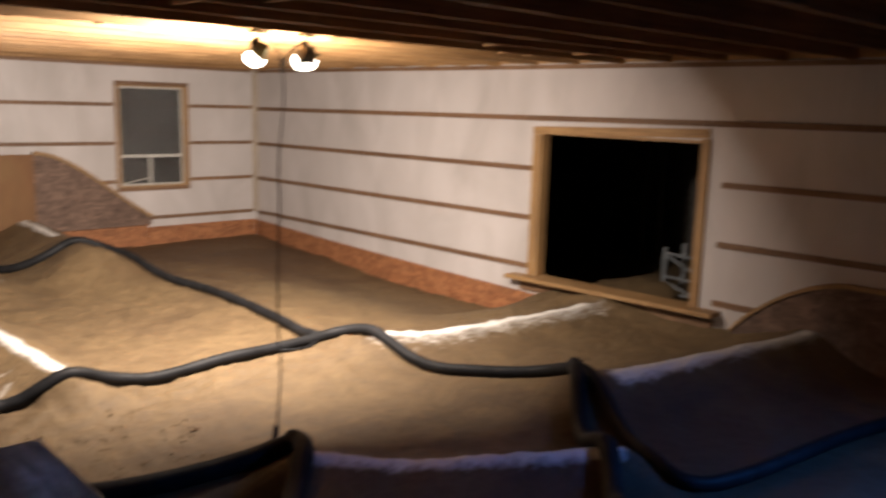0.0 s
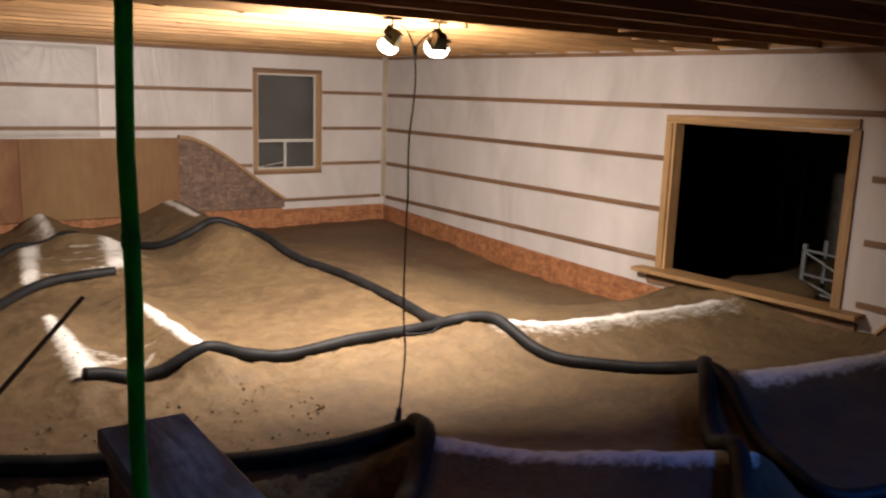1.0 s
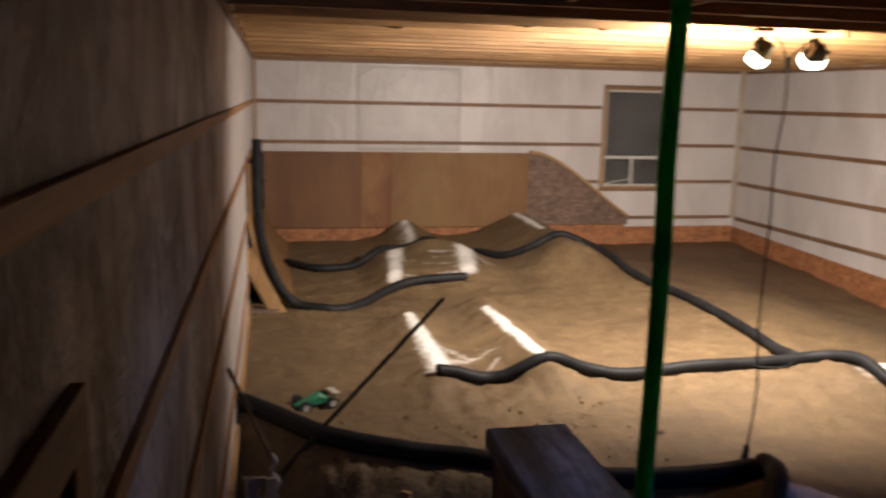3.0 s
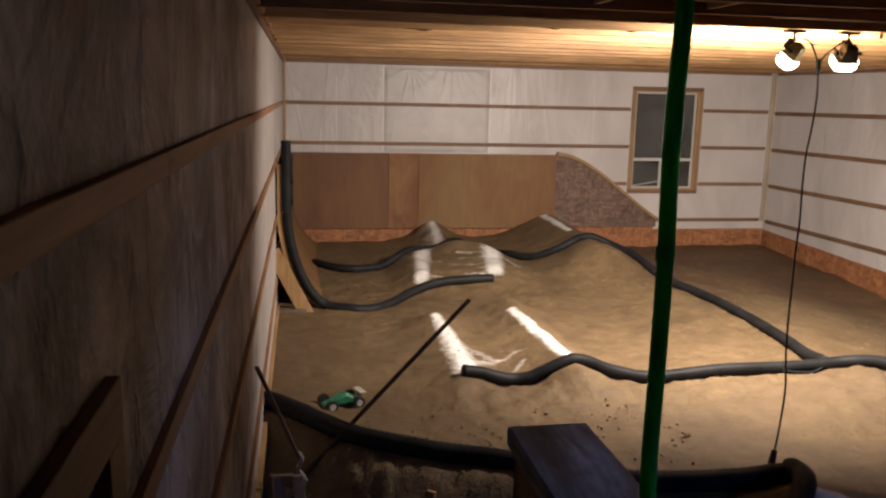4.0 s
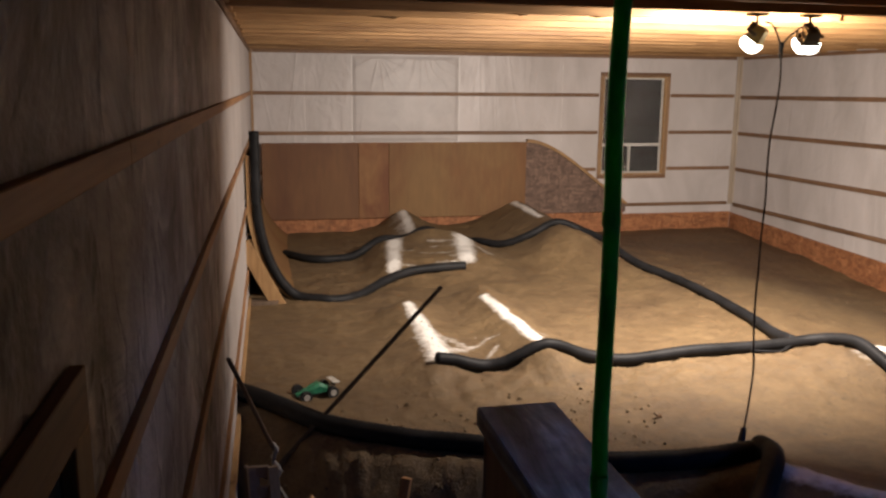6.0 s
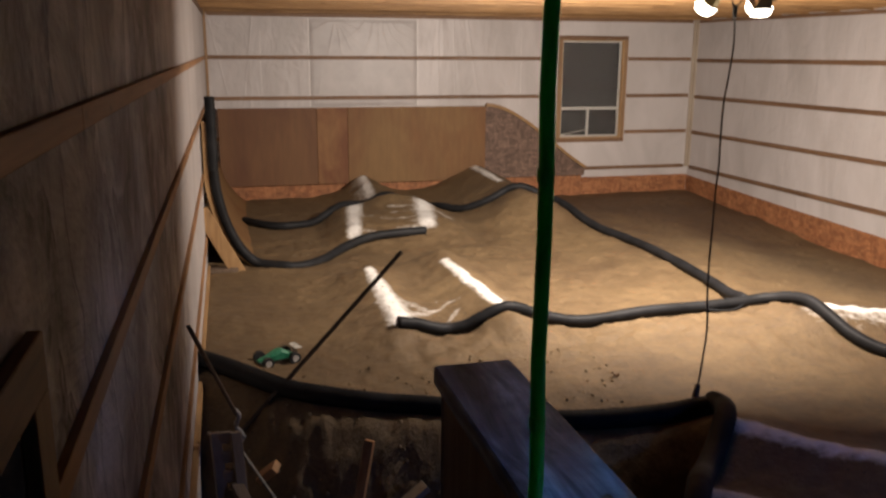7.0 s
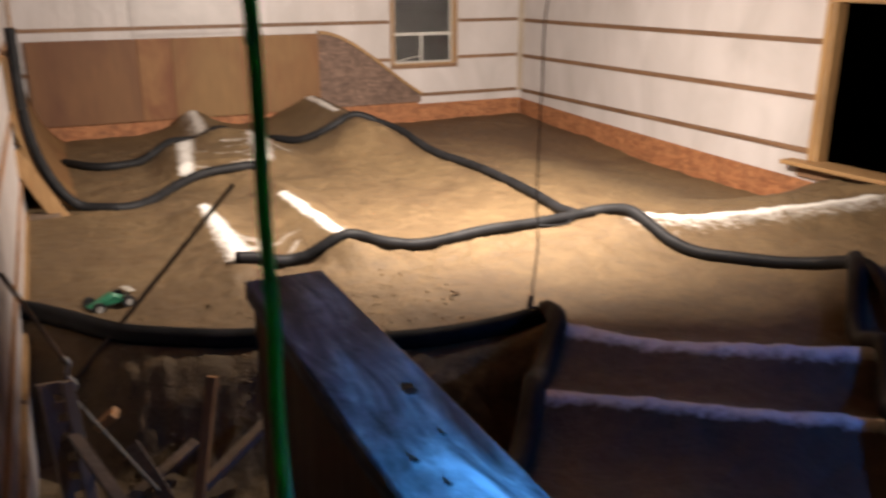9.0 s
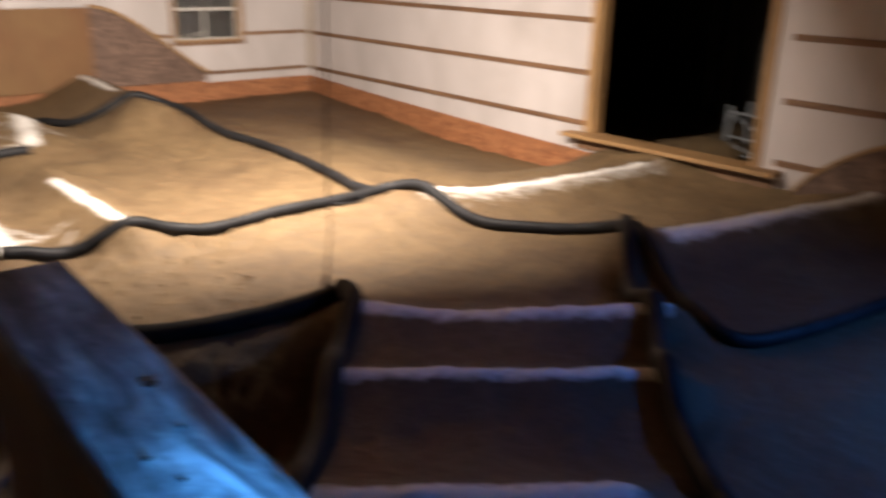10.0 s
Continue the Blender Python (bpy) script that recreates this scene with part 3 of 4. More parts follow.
def slack_sheet(x0, x1, z0, z1):
    """A second, glossier piece of film, pulled into creases that fan out from its staples."""
    nx, nz = 150, 110
    gx, gz = np.meshgrid(np.linspace(x0, x1, nx), np.linspace(z0, z1, nz))
    fan = np.zeros_like(gx)
    warp = np.array([noise.noise((a * 2.3, b * 2.3, 3.0)) for a, b in zip(gx.ravel(), gz.ravel())]).reshape(gx.shape)
    for cx, cz, k, reach, gain in ((1.95, z1 + 0.02, 15, 0.40, 1.0), (2.6, z1 + 0.3, 21, 0.8, 0.7), (1.62, 1.4, 13, 0.45, 0.6), (3.3, 1.35, 15, 0.5, 0.5), (2.5, z0 - 0.1, 13, 0.40, 0.7)):
        a, d = np.arctan2(gz - cz, gx - cx) + 0.12 * warp, np.hypot(gx - cx, gz - cz)
        fan += gain * np.maximum(0, np.sin(k * a + 4 * np.sin(2.3 * a + cx))) ** 6 * np.exp(-(d / reach) ** 2) * np.clip(d / 0.15, 0, 1)
    soft = warp + np.array([0.45 * noise.noise((a * 6, b * 5, 5.0)) for a, b in zip(gx.ravel(), gz.ravel())]).reshape(gx.shape)
    rim = np.clip(np.minimum(np.minimum(gx - x0, x1 - gx), np.minimum(gz - z0, z1 - gz)) / 0.05, 0, 1)
    y = -0.004 - rim * np.clip(0.005 + 0.006 * fan + 0.0015 * soft, 0, 0.016)
    front = np.stack([gx, y, gz], -1).reshape(-1, 3)
    i = np.arange(nx * nz).reshape(nz, nx)
    faces = np.stack([i[:-1, :-1], i[:-1, 1:], i[1:, 1:], i[1:, :-1]], -1).reshape(-1, 4)
    me = bpy.data.meshes.new("plastic_sheet")
    me.from_pydata(front.tolist(), [], faces.tolist())
    me.materials.append(SHINY)
    for f in me.polygons:
        f.use_smooth = True
    tagged(new("plastic_sheet", me), "creased glossy plastic sheet stapled over the white wall film", "plastic sheet", kind="structure")


SHINY = plain("glossy_film", (0.41, 0.376, 0.36), 0.38, 0, 0.10, 3, 0)
SHINY.node_tree.nodes["Principled BSDF"].inputs["Specular IOR Level"].default_value = 0.3
TAPE = plain("film_seam_tape", (0.60, 0.57, 0.54), 0.35, 0, 0.12, 14, 0.1)
slack_sheet(1.55, 3.225, 1.47, 2.78)
for x, z1, w in ((1.537, 2.80, 0.016), (3.24, 2.78, 0.016), (0.81, 2.6, 0.008), (4.97, 2.7, 0.009)):
    for a, b in ((1.46, 1.57), (1.63, 2.18), (2.24, z1)):
        tagged(mesh_object("trim", box(bmesh.new(), x - w / 2, -0.005, a, x + w / 2, -0.002, b, 0.001), TAPE), "pale strip of tape along a seam of the film", "tape", "film seams", "structure")
plate = strap(bmesh.new(), 1, 0.0, 1, FRONT, -4.25, PLATE_Z, 0.075, 0.03)
tagged(slant(mesh_object("trim", plate, TRIM[1])), "bare pine bottom plate along the foot of the wall", "trim", kind="structure")

# ---------------------------------------------------------------- corrugated pipes


def pipe_path(points, radius, lift=0.0):
    """A centre line over the ground; a third number in a point lifts it above its bed."""
    flat = [(q[0], q[1], q[2] if len(q) > 2 else 0.0) for q in points]
    pts = [Vector((p.x, p.y, ground_at(p.x, p.y) + radius * 0.8 + lift + p.z)) for p in spline(flat, 0.022)]
    zs, k = [v.z for v in pts], 6
    for i, v in enumerate(pts):
        seg = zs[max(0, i - k):i + k + 1]
        v.z = max(sum(seg) / len(seg), zs[i] - 0.02)
    return pts


def ribbed(bm, pts, radius):
    return sweep(bm, pts, radius, 14, lambda i: radius * (1.0 if i % 2 else 0.93))


def pipe(points, radius, label):
    return tagged(mesh_object("drain_pipe", ribbed(bmesh.new(), pipe_path(points, radius), radius), TUBE, True), label, "drain pipe", "track edging pipes")


R = 0.054
pipe([(0.42, -1.95), (0.73, -2.32), (1.1, -2.35), (1.84, -1.97), (2.4, -1.62), (2.89, -1.66), (3.2, -2.06), (3.44, -2.31), (3.78, -2.43), (4.12, -2.42), (4.5, -2.65), (4.74, -3.77), (4.86, -4.5), (4.84, -5.9), (4.68, -6.92)], R, "black corrugated pipe winding over the humps as track edging")
pipe([(1.50, -6.93), (1.9, -6.9), (2.07, -6.93), (2.34, -6.96), (2.57, -6.95), (2.84, -6.94), (3.06, -7.0), (3.77, -7.05), (4.37, -7.07), (4.72, -7.12), (4.90, -7.36), (4.95, -7.68), (4.99, -7.98), (5.08, -8.35), (5.30, -8.75), (5.44, -9.02), (5.44, -9.32), (5.32, -9.70), (5.08, -10.1), (4.84, -10.46), (4.80, -10.78), (5.3, -10.95), (6.4, -11.1), (7.4, -11.3)], R, "black corrugated pipe with a split underside edging the lane")
pipe([(-0.02, -7.32), (0.26, -7.58), (0.56, -7.87), (1.02, -8.1), (1.5, -8.3), (2.1, -8.72), (2.7, -8.93), (3.05, -8.99)], 0.066, "black corrugated pipe along the top of the dirt bank")
pipe([(3.07, -8.96), (3.0, -9.20), (2.63, -9.60), (2.25, -10.1), (1.9, -10.5), (1.5, -11.0)], 0.066, "black corrugated pipe running down beside the rollers")
pipe([(5.50, -9.30), (5.22, -9.56), (4.90, -9.84), (4.66, -10.10), (4.50, -10.36), (4.16, -10.66), (3.79, -11.0), (3.31, -11.6), (3.1, -12.0)], 0.064, "black corrugated pipe separating rollers from the clay floor")


def curl():
    """A loose strip of the split pipe hanging clear of the clay."""
    z = ground_at(4.3, -7.1)
    bm = sweep(bmesh.new(), spline([(4.16, -7.11, z + 0.025), (4.28, -7.14, z + 0.018), (4.42, -7.15, z + 0.018), (4.52, -7.12, z + 0.05)], 0.03), 0.011, 8)
    tagged(mesh_object("pipe_strip", bm, TUBE, True), "loose black strip torn from the pipe, lying on clay", "plastic strip")


curl()

# ---------------------------------------------------------------- quarter pipe and wall panels


def pipe_x(z):
    u = min(max((1.2 - z) / 1.22, 0.0), 1.0)
    return 0.045 + 0.65 * (1 - math.sqrt(max(0.0, 1 - u * u)))


def quarter_pipe():
    root = empty("quarter_pipe", (0.3, -2.0, 0.0), "dusty brown hardboard quarter pipe against the wall", "ramp")
    zs = [1.60 - 1.60 * i / 30 for i in range(31)] + [-0.018]
    a = [(pipe_x(z), z) for z in zs]
    for y0, y1 in ((-4.18, -2.0), (-1.996, -0.06)):
        bm = bmesh.new()
        rows = [[bm.verts.new((x + o, y, z + o * 0.5)) for y in (y0, y1)] for o in (0.0, -0.014) for x, z in a]
        n = len(a)
        for i in range(n - 1):
            bm.faces.new((rows[i][0], rows[i + 1][0], rows[i + 1][1], rows[i][1]))
            bm.faces.new((rows[n + i][0], rows[n + i][1], rows[n + i + 1][1], rows[n + i + 1][0]))
            bm.faces.new((rows[i][0], rows[n + i][0], rows[n + i + 1][0], rows[i + 1][0]))
            bm.faces.new((rows[i][1], rows[i + 1][1], rows[n + i + 1][1], rows[n + i][1]))
        part("deck_sheet", bm, PLY, root)
    for y in (-4.13, -2.0, -0.3):  # curved ribs that carry the sheets
        bm = bmesh.new()
        low = [(x, z) for x, z in a if x > 0.10]
        prism(bm, [(x - 0.016, y, z) for x, z in low] + [(x - 0.016 - 0.075, y, z + 0.02) for x, z in reversed(low)], (0, 0.03, 0))
        part("rib", bm, TRIM[2], root, "pale plywood rib")
    bm = bmesh.new()
    prism(bm, [(x, -4.184, z) for x, z in a] + [(max(x - 0.055, 0.004), -4.184, z + 0.015) for x, z in reversed(a)], (0, -0.02, 0))
    part("edge_strip", bm, TRIM[2], root, "bare plywood edge of the ramp")
    for z in (0.35, 0.75, 1.15):
        x = pipe_x(z) - 0.02
        part("crosspiece", box(bmesh.new(), x - 0.09, -4.08, z - 0.02, x - 0.052, -0.32, z + 0.02), TRIM[1], root)
    return root


quarter_pipe()


def ramp_pipe():
    """The pipe that runs down the ramp's near edge and on across the clay."""
    zs = [1.86 - 1.80 * i / 24 for i in range(25)]
    down = [Vector((pipe_x(z) + 0.055, -4.2, max(z, 0.08))) for z in zs]
    flat = pipe_path([(0.80, -4.32, -0.02), (0.98, -4.30, -0.03), (1.22, -4.12, -0.02), (1.50, -3.80, 0.02), (1.80, -3.62, 0.035), (2.2, -3.54, 0.02), (2.54, -3.50, 0.0)], R)
    down = [v for v in down if v.x < 0.62]
    pts = spline([tuple(v) for v in down[::2]] + [tuple(flat[0] + Vector((0, 0, 0.01)))] + [tuple(v) for v in flat[4::6]], 0.022)
    tagged(mesh_object("drain_pipe", ribbed(bmesh.new(), pts, R), TUBE, True), "black corrugated pipe capping the ramp edge, ending on the clay", "drain pipe", "track edging pipes")


ramp_pipe()

# loose timber shoved under the ramp
m = pose(0.13, -4.34, 0.36, 0, -27, 4)
tagged(mesh_object("plank", box(bmesh.new(), -0.075, -0.02, -0.44, 0.075, 0.02, 0.40, 0.004, m), TRIM[2]), "pale offcut of plank leaning under the ramp", "plank")
tagged(mesh_object("plank", box(bmesh.new(), 0.0, -4.40, 0.04, 0.30, -4.28, 0.08, 0.004), GREYWOOD), "grey scrap board lying under the ramp", "plank")


def ride_panel():
    root = empty("wall_ride", (2.2, -0.06, 0.32), "brown hardboard wall ride with a rounded end piece", "ramp")
    for x0, x1 in ((0.14, 1.62), (1.624, 2.10), (2.104, 4.36)):
        part("panel", box(bmesh.new(), x0, -0.075, 0.26, x1, -0.052, 1.455, 0.003), {0.14: PLY_DULL, 1.624: PLY_BARE}.get(x0, PLY), root)
    part("backing", box(bmesh.new(), 0.14, -0.051, 0.32, 4.36, -0.022, 1.44), STRAP[0], root)
    bm = bmesh.new()
    top = [(4.364 + 1.78 * t, 1.45 - 1.06 * smooth_end(t)) for t in (i / 24 for i in range(25))]
    prism(bm, [(x, -0.062, z) for x, z in top] + [(top[-1][0], -0.062, 0.27), (top[0][0], -0.062, 0.27)], (0, 0.02, 0))
    part("end_panel", bm, STONE, root, "mottled grey-brown rounded strand board")
    bm = bmesh.new()
    rows = [[bm.verts.new((x + dx, y, z + dz)) for dx, y, dz in ((0, -0.10, 0.0), (0, -0.02, 0.0), (0.008, -0.02, 0.05), (0.008, -0.10, 0.05))] for x, z in top]
    for a, b in zip(rows, rows[1:]):
        for k in range(4):
            bm.faces.new((a[k], a[(k + 1) % 4], b[(k + 1) % 4], b[k]))
    bm.faces.new(rows[0]), bm.faces.new(rows[-1])
    part("edge_strip", bm, TRIM[0], root, "bent pale plywood edge strip")
    return root


def smooth_end(t):
    return float(0.58 * t ** 1.68 + 0.42 * (t * t * (3 - 2 * t)))


ride_panel()


def side_panel():
    root = empty("wall_ride", (W - 0.06, -11.0, 0.2), "brown strand board wall ride with an arched top", "ramp")
    bm = bmesh.new()
    top = [(-9.28 - 1.15 * t, 0.18 + 0.64 * math.sin(t * math.pi / 2) ** 0.85) for t in (i / 18 for i in range(19))] + [(-13.5, 0.82)]
    prism(bm, [(W - 0.075, y, z) for y, z in top] + [(W - 0.075, top[-1][0], -0.1), (W - 0.075, top[0][0], -0.1)], (0.02, 0, 0))
    part("panel", bm, STONE, root)
    bm = bmesh.new()
    rows = [[bm.verts.new((x, y, z + dz)) for x, dz in ((W - 0.10, 0.0), (W - 0.02, 0.0), (W - 0.02, 0.04), (W - 0.10, 0.04))] for y, z in top]
    for a, b in zip(rows, rows[1:]):
        for k in range(4):
            bm.faces.new((a[k], a[(k + 1) % 4], b[(k + 1) % 4], b[k]))
    bm.faces.new(rows[0]), bm.faces.new(rows[-1])
    part("edge_strip", bm, TRIM[1], root, "bent pale plywood edge strip")


side_panel()

# ---------------------------------------------------------------- window, opening and what lies beyond
GLASS, n, l, p = material("window_glass")
p.inputs["Base Color"].default_value = (0.8, 0.82, 0.82, 1)
p.inputs["Roughness"].default_value, p.inputs["Transmission Weight"].default_value, p.inputs["IOR"].default_value = 0.06, 1.0, 1.5
bump(n, l, p, noise_tex(n, l, world_coords(n, l), 3.0, 3), 0.06, 0.02)


def window():
    x0, x1, z0, z1 = WIN
    root = empty("window_1", ((x0 + x1) / 2, 0, z0), "tall window with pine casing and white vinyl sashes", "window", kind="structure")
    c = 0.060
    for name, b, mt in (("casing_head", (x0 - c, -0.022, z1, x1 + c, -0.002, z1 + c), STRAP[0]), ("casing_sill", (x0 - c, -0.022, z0 - c, x1 + c, -0.002, z0), STRAP[0]),
                        ("casing_side", (x0 - c, -0.022, z0 + 0.001, x0, -0.002, z1 - 0.001), STRAP[2]), ("casing_side", (x1, -0.022, z0 + 0.001, x1 + c, -0.002, z1 - 0.001), STRAP[2])):
        part(name, box(bmesh.new(), *b, 0.002), mt, root)
    for b in ((x0 + 0.001, 0.0, z0 + 0.001, x0 + 0.02, 0.15, z1 - 0.001), (x1 - 0.02, 0.0, z0 + 0.001, x1 - 0.001, 0.15, z1 - 0.001), (x0 + 0.021, 0.0, z0 + 0.001, x1 - 0.021, 0.15, z0 + 0.02), (x0 + 0.021, 0.0, z1 - 0.02, x1 - 0.021, 0.15, z1 - 0.001)):
        part("jamb", box(bmesh.new(), *b), TRIM[2], root)
    xa, xb, za, zb, zm, xm = x0 + 0.021, x1 - 0.021, z0 + 0.021, z1 - 0.021, z0 + 0.50, (x0 + x1) / 2 - 0.03
    f = 0.030
    bars = [(xa, za, xa + f, zb), (xb - f, za, xb, zb), (xa + f, zb - f, xb - f, zb), (xa + f, za, xb - f, za + f), (xa + f, zm - 0.024, xb - f, zm + 0.024), (xm - 0.018, za + f, xm + 0.018, zm - 0.024)]
    for a, b, c2, d in bars:
        part("sash_bar", box(bmesh.new(), a, 0.05, b, c2, 0.095, d, 0.004), VINYL, root, "white vinyl bar")
    for a, b, c2, d in ((xa + f, zm + 0.024, xb - f, zb - f), (xa + f, za + f, xm - 0.018, zm - 0.024), (xm + 0.018, za + f, xb - f, zm - 0.024)):
        ob = part("pane", box(bmesh.new(), a, 0.068, b, c2, 0.074, d), GLASS, root)
        ob.visible_shadow = False
    part("security_bar", cyl(bmesh.new(), (xa + f + 0.01, 0.045, za + f + 0.01), (xm - 0.03, 0.045, za + f + 0.09), 0.008, sides=8), VINYL, root, "white stick slanting across the slider")


window()
# added dark sheets: the night outside is put into their colour
tagged(mesh_object("backdrop", box(bmesh.new(), 4.6, 0.75, -0.7, 8.0, 0.80, 3.0), plain("night_backdrop", (0.013, 0.011, 0.010), 0.9, 0, 0.85, 2.2)), "near-black sheet added to stand for the night outside the window", "backdrop", kind="structure")
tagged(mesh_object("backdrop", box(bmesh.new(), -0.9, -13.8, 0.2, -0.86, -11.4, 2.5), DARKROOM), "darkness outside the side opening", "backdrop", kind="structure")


def opening():
    y0, y1, z0, z1 = GAP
    root = empty("window_2", (W, (y0 + y1) / 2, z0), "wide unglazed opening framed in rough pine", "opening", kind="structure")
    head = box(bmesh.new(), W - 0.032, y0 - 0.07, z1 - 0.03, W - 0.002, y1 + 0.09, z1 + 0.065, 0.002)
    for v in head.verts:  # the head runs a little uphill
        v.co.z -= 0.026 * (v.co.y - y1)
    part("casing_head", head, TRIM[1], root)
    part("casing_side", box(bmesh.new(), W - 0.03, y1, z0 + 0.04, W - 0.002, y1 + 0.09, z1 - 0.034, 0.002), TRIM[2], root)
    part("casing_side", box(bmesh.new(), W - 0.03, y0 - 0.09, z0 + 0.04, W - 0.002, y0, z1 + 0.02, 0.002), TRIM[2], root)
    part("jamb", box(bmesh.new(), W + 0.001, y1 - 0.03, z0, W + 0.15, y1 - 0.001, z1 - 0.001), TRIM[2], root)
    part("jamb", box(bmesh.new(), W + 0.001, y0 + 0.001, z0, W + 0.15, y0 + 0.03, z1 - 0.001), TRIM[2], root)
    part("jamb", box(bmesh.new(), W + 0.001, y0 + 0.031, z1 - 0.03, W + 0.15, y1 - 0.031, z1 - 0.001), TRIM[1], root)
    b = box(bmesh.new(), W - 0.20, -9.12, 0.235, W + 0.15, -6.28, 0.285, 0.006)
    for v in b.verts:
        v.co.z += -0.020 * (v.co.y + 6.2)
    part("sill_board", b, TRIM[1], root, "thick pine plank sill")
    b = box(bmesh.new(), W - 0.04, -9.05, 0.10, W - 0.002, -6.40, 0.23)
    part("apron", b, STRAP[1], root)


opening()


def adjoining_room():
    bm = bmesh.new()
    box(bm, W + 0.17, -12.0, -0.5, 14.0, -2.0, -0.3)
    tagged(mesh_object("floor", bm, DIRT), "dark dirt floor of the shed beyond", "floor", kind="structure")
    # the shed's gloom is put into its wall, post and rack colours
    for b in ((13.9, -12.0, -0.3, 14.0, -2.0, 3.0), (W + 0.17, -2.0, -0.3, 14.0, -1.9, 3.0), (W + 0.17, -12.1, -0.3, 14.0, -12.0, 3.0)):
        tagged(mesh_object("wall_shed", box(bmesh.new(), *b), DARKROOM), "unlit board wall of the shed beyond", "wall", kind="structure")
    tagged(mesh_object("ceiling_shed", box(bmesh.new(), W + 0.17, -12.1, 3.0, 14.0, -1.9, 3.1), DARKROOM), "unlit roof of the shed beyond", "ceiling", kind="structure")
    DIMWOOD = plain("dim_timber", (0.07, 0.055, 0.045), 0.9)
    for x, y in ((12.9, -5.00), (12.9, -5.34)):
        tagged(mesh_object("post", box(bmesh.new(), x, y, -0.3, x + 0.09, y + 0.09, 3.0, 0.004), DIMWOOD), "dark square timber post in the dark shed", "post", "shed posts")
    root = empty("metal_rack", (10.4, -7.3, -0.3), "white metal frame rack standing in the dark shed", "rack")
    white = plain("dimmed_enamel", (0.17, 0.18, 0.19), 0.5)
    a, b, c, d = (10.4, -7.05), (10.4, -7.75), (10.9, -7.05), (10.9, -7.75)
    for x, y in (a, b, c, d):
        part("upright", box(bmesh.new(), x - 0.02, y - 0.03, -0.3, x + 0.02, y + 0.03, 0.50, 0.004), white, root)
    for z in (-0.12, 0.10, 0.42):
        part("rail", cyl(bmesh.new(), (10.4, -7.05, z), (10.4, -7.75, z - 0.03), 0.018, sides=8), white, root)
    for z, e in ((0.40, 0.12), (0.02, -0.16)):
        part("brace", cyl(bmesh.new(), (10.37, -7.07, z), (10.37, -7.73, e), 0.016, sides=8), white, root)
    bm = bmesh.new()
    bmesh.ops.create_icosphere(bm, subdivisions=4, radius=1.0)
    for v in bm.verts:
        k = 1 + 0.25 * noise.noise(v.co * 1.6) + 0.08 * noise.noise(v.co * 5)
        v.co = Vector((10.3 + v.co.x * 0.75 * k, -6.75 + v.co.y * 0.75 * k, -0.32 + v.co.z * 0.36 * k))
    tagged(mesh_object("soil_mound", bm, DIRT, True), "heap of loose brown dirt on the shed floor", "dirt pile")


adjoining_room()


def side_opening():
    y0, y1, z0, z1 = GATE
    root = empty("window_3", (-0.05, (y0 + y1) / 2, z0), "dark side opening cased in rough boards", "opening", kind="structure")
    for name, b, mt in (("casing_head", (0.002, y0 - 0.09, z1, 0.024, y1 + 0.09, z1 + 0.085), STRAP[1]), ("casing_sill", (0.002, y0 - 0.09, z0 - 0.085, 0.024, y1 + 0.09, z0), STRAP[1]),
                        ("casing_side", (0.002, y1, z0 + 0.001, 0.024, y1 + 0.09, z1 - 0.001), STRAP[2]), ("casing_side", (0.002, y0 - 0.09, z0 + 0.001, 0.024, y0, z1 - 0.001), STRAP[2])):
        slant(part(name, box(bmesh.new(), *b, 0.002), mt, root))


side_opening()

# ---------------------------------------------------------------- flood lamps on the ceiling
BULB, n, l, p = material("lit_lamp_glass")
p.inputs["Emission Color"].default_value, p.inputs["Emission Strength"].default_value = (1.0, 0.93, 0.80, 1), 14.0
LAMP_BODY = plain("lamp_housing", (0.16, 0.13, 0.085), 0.35, 0.7)
BRASS = plain("lamp_brass", (0.42, 0.33, 0.13), 0.4, 0.6)


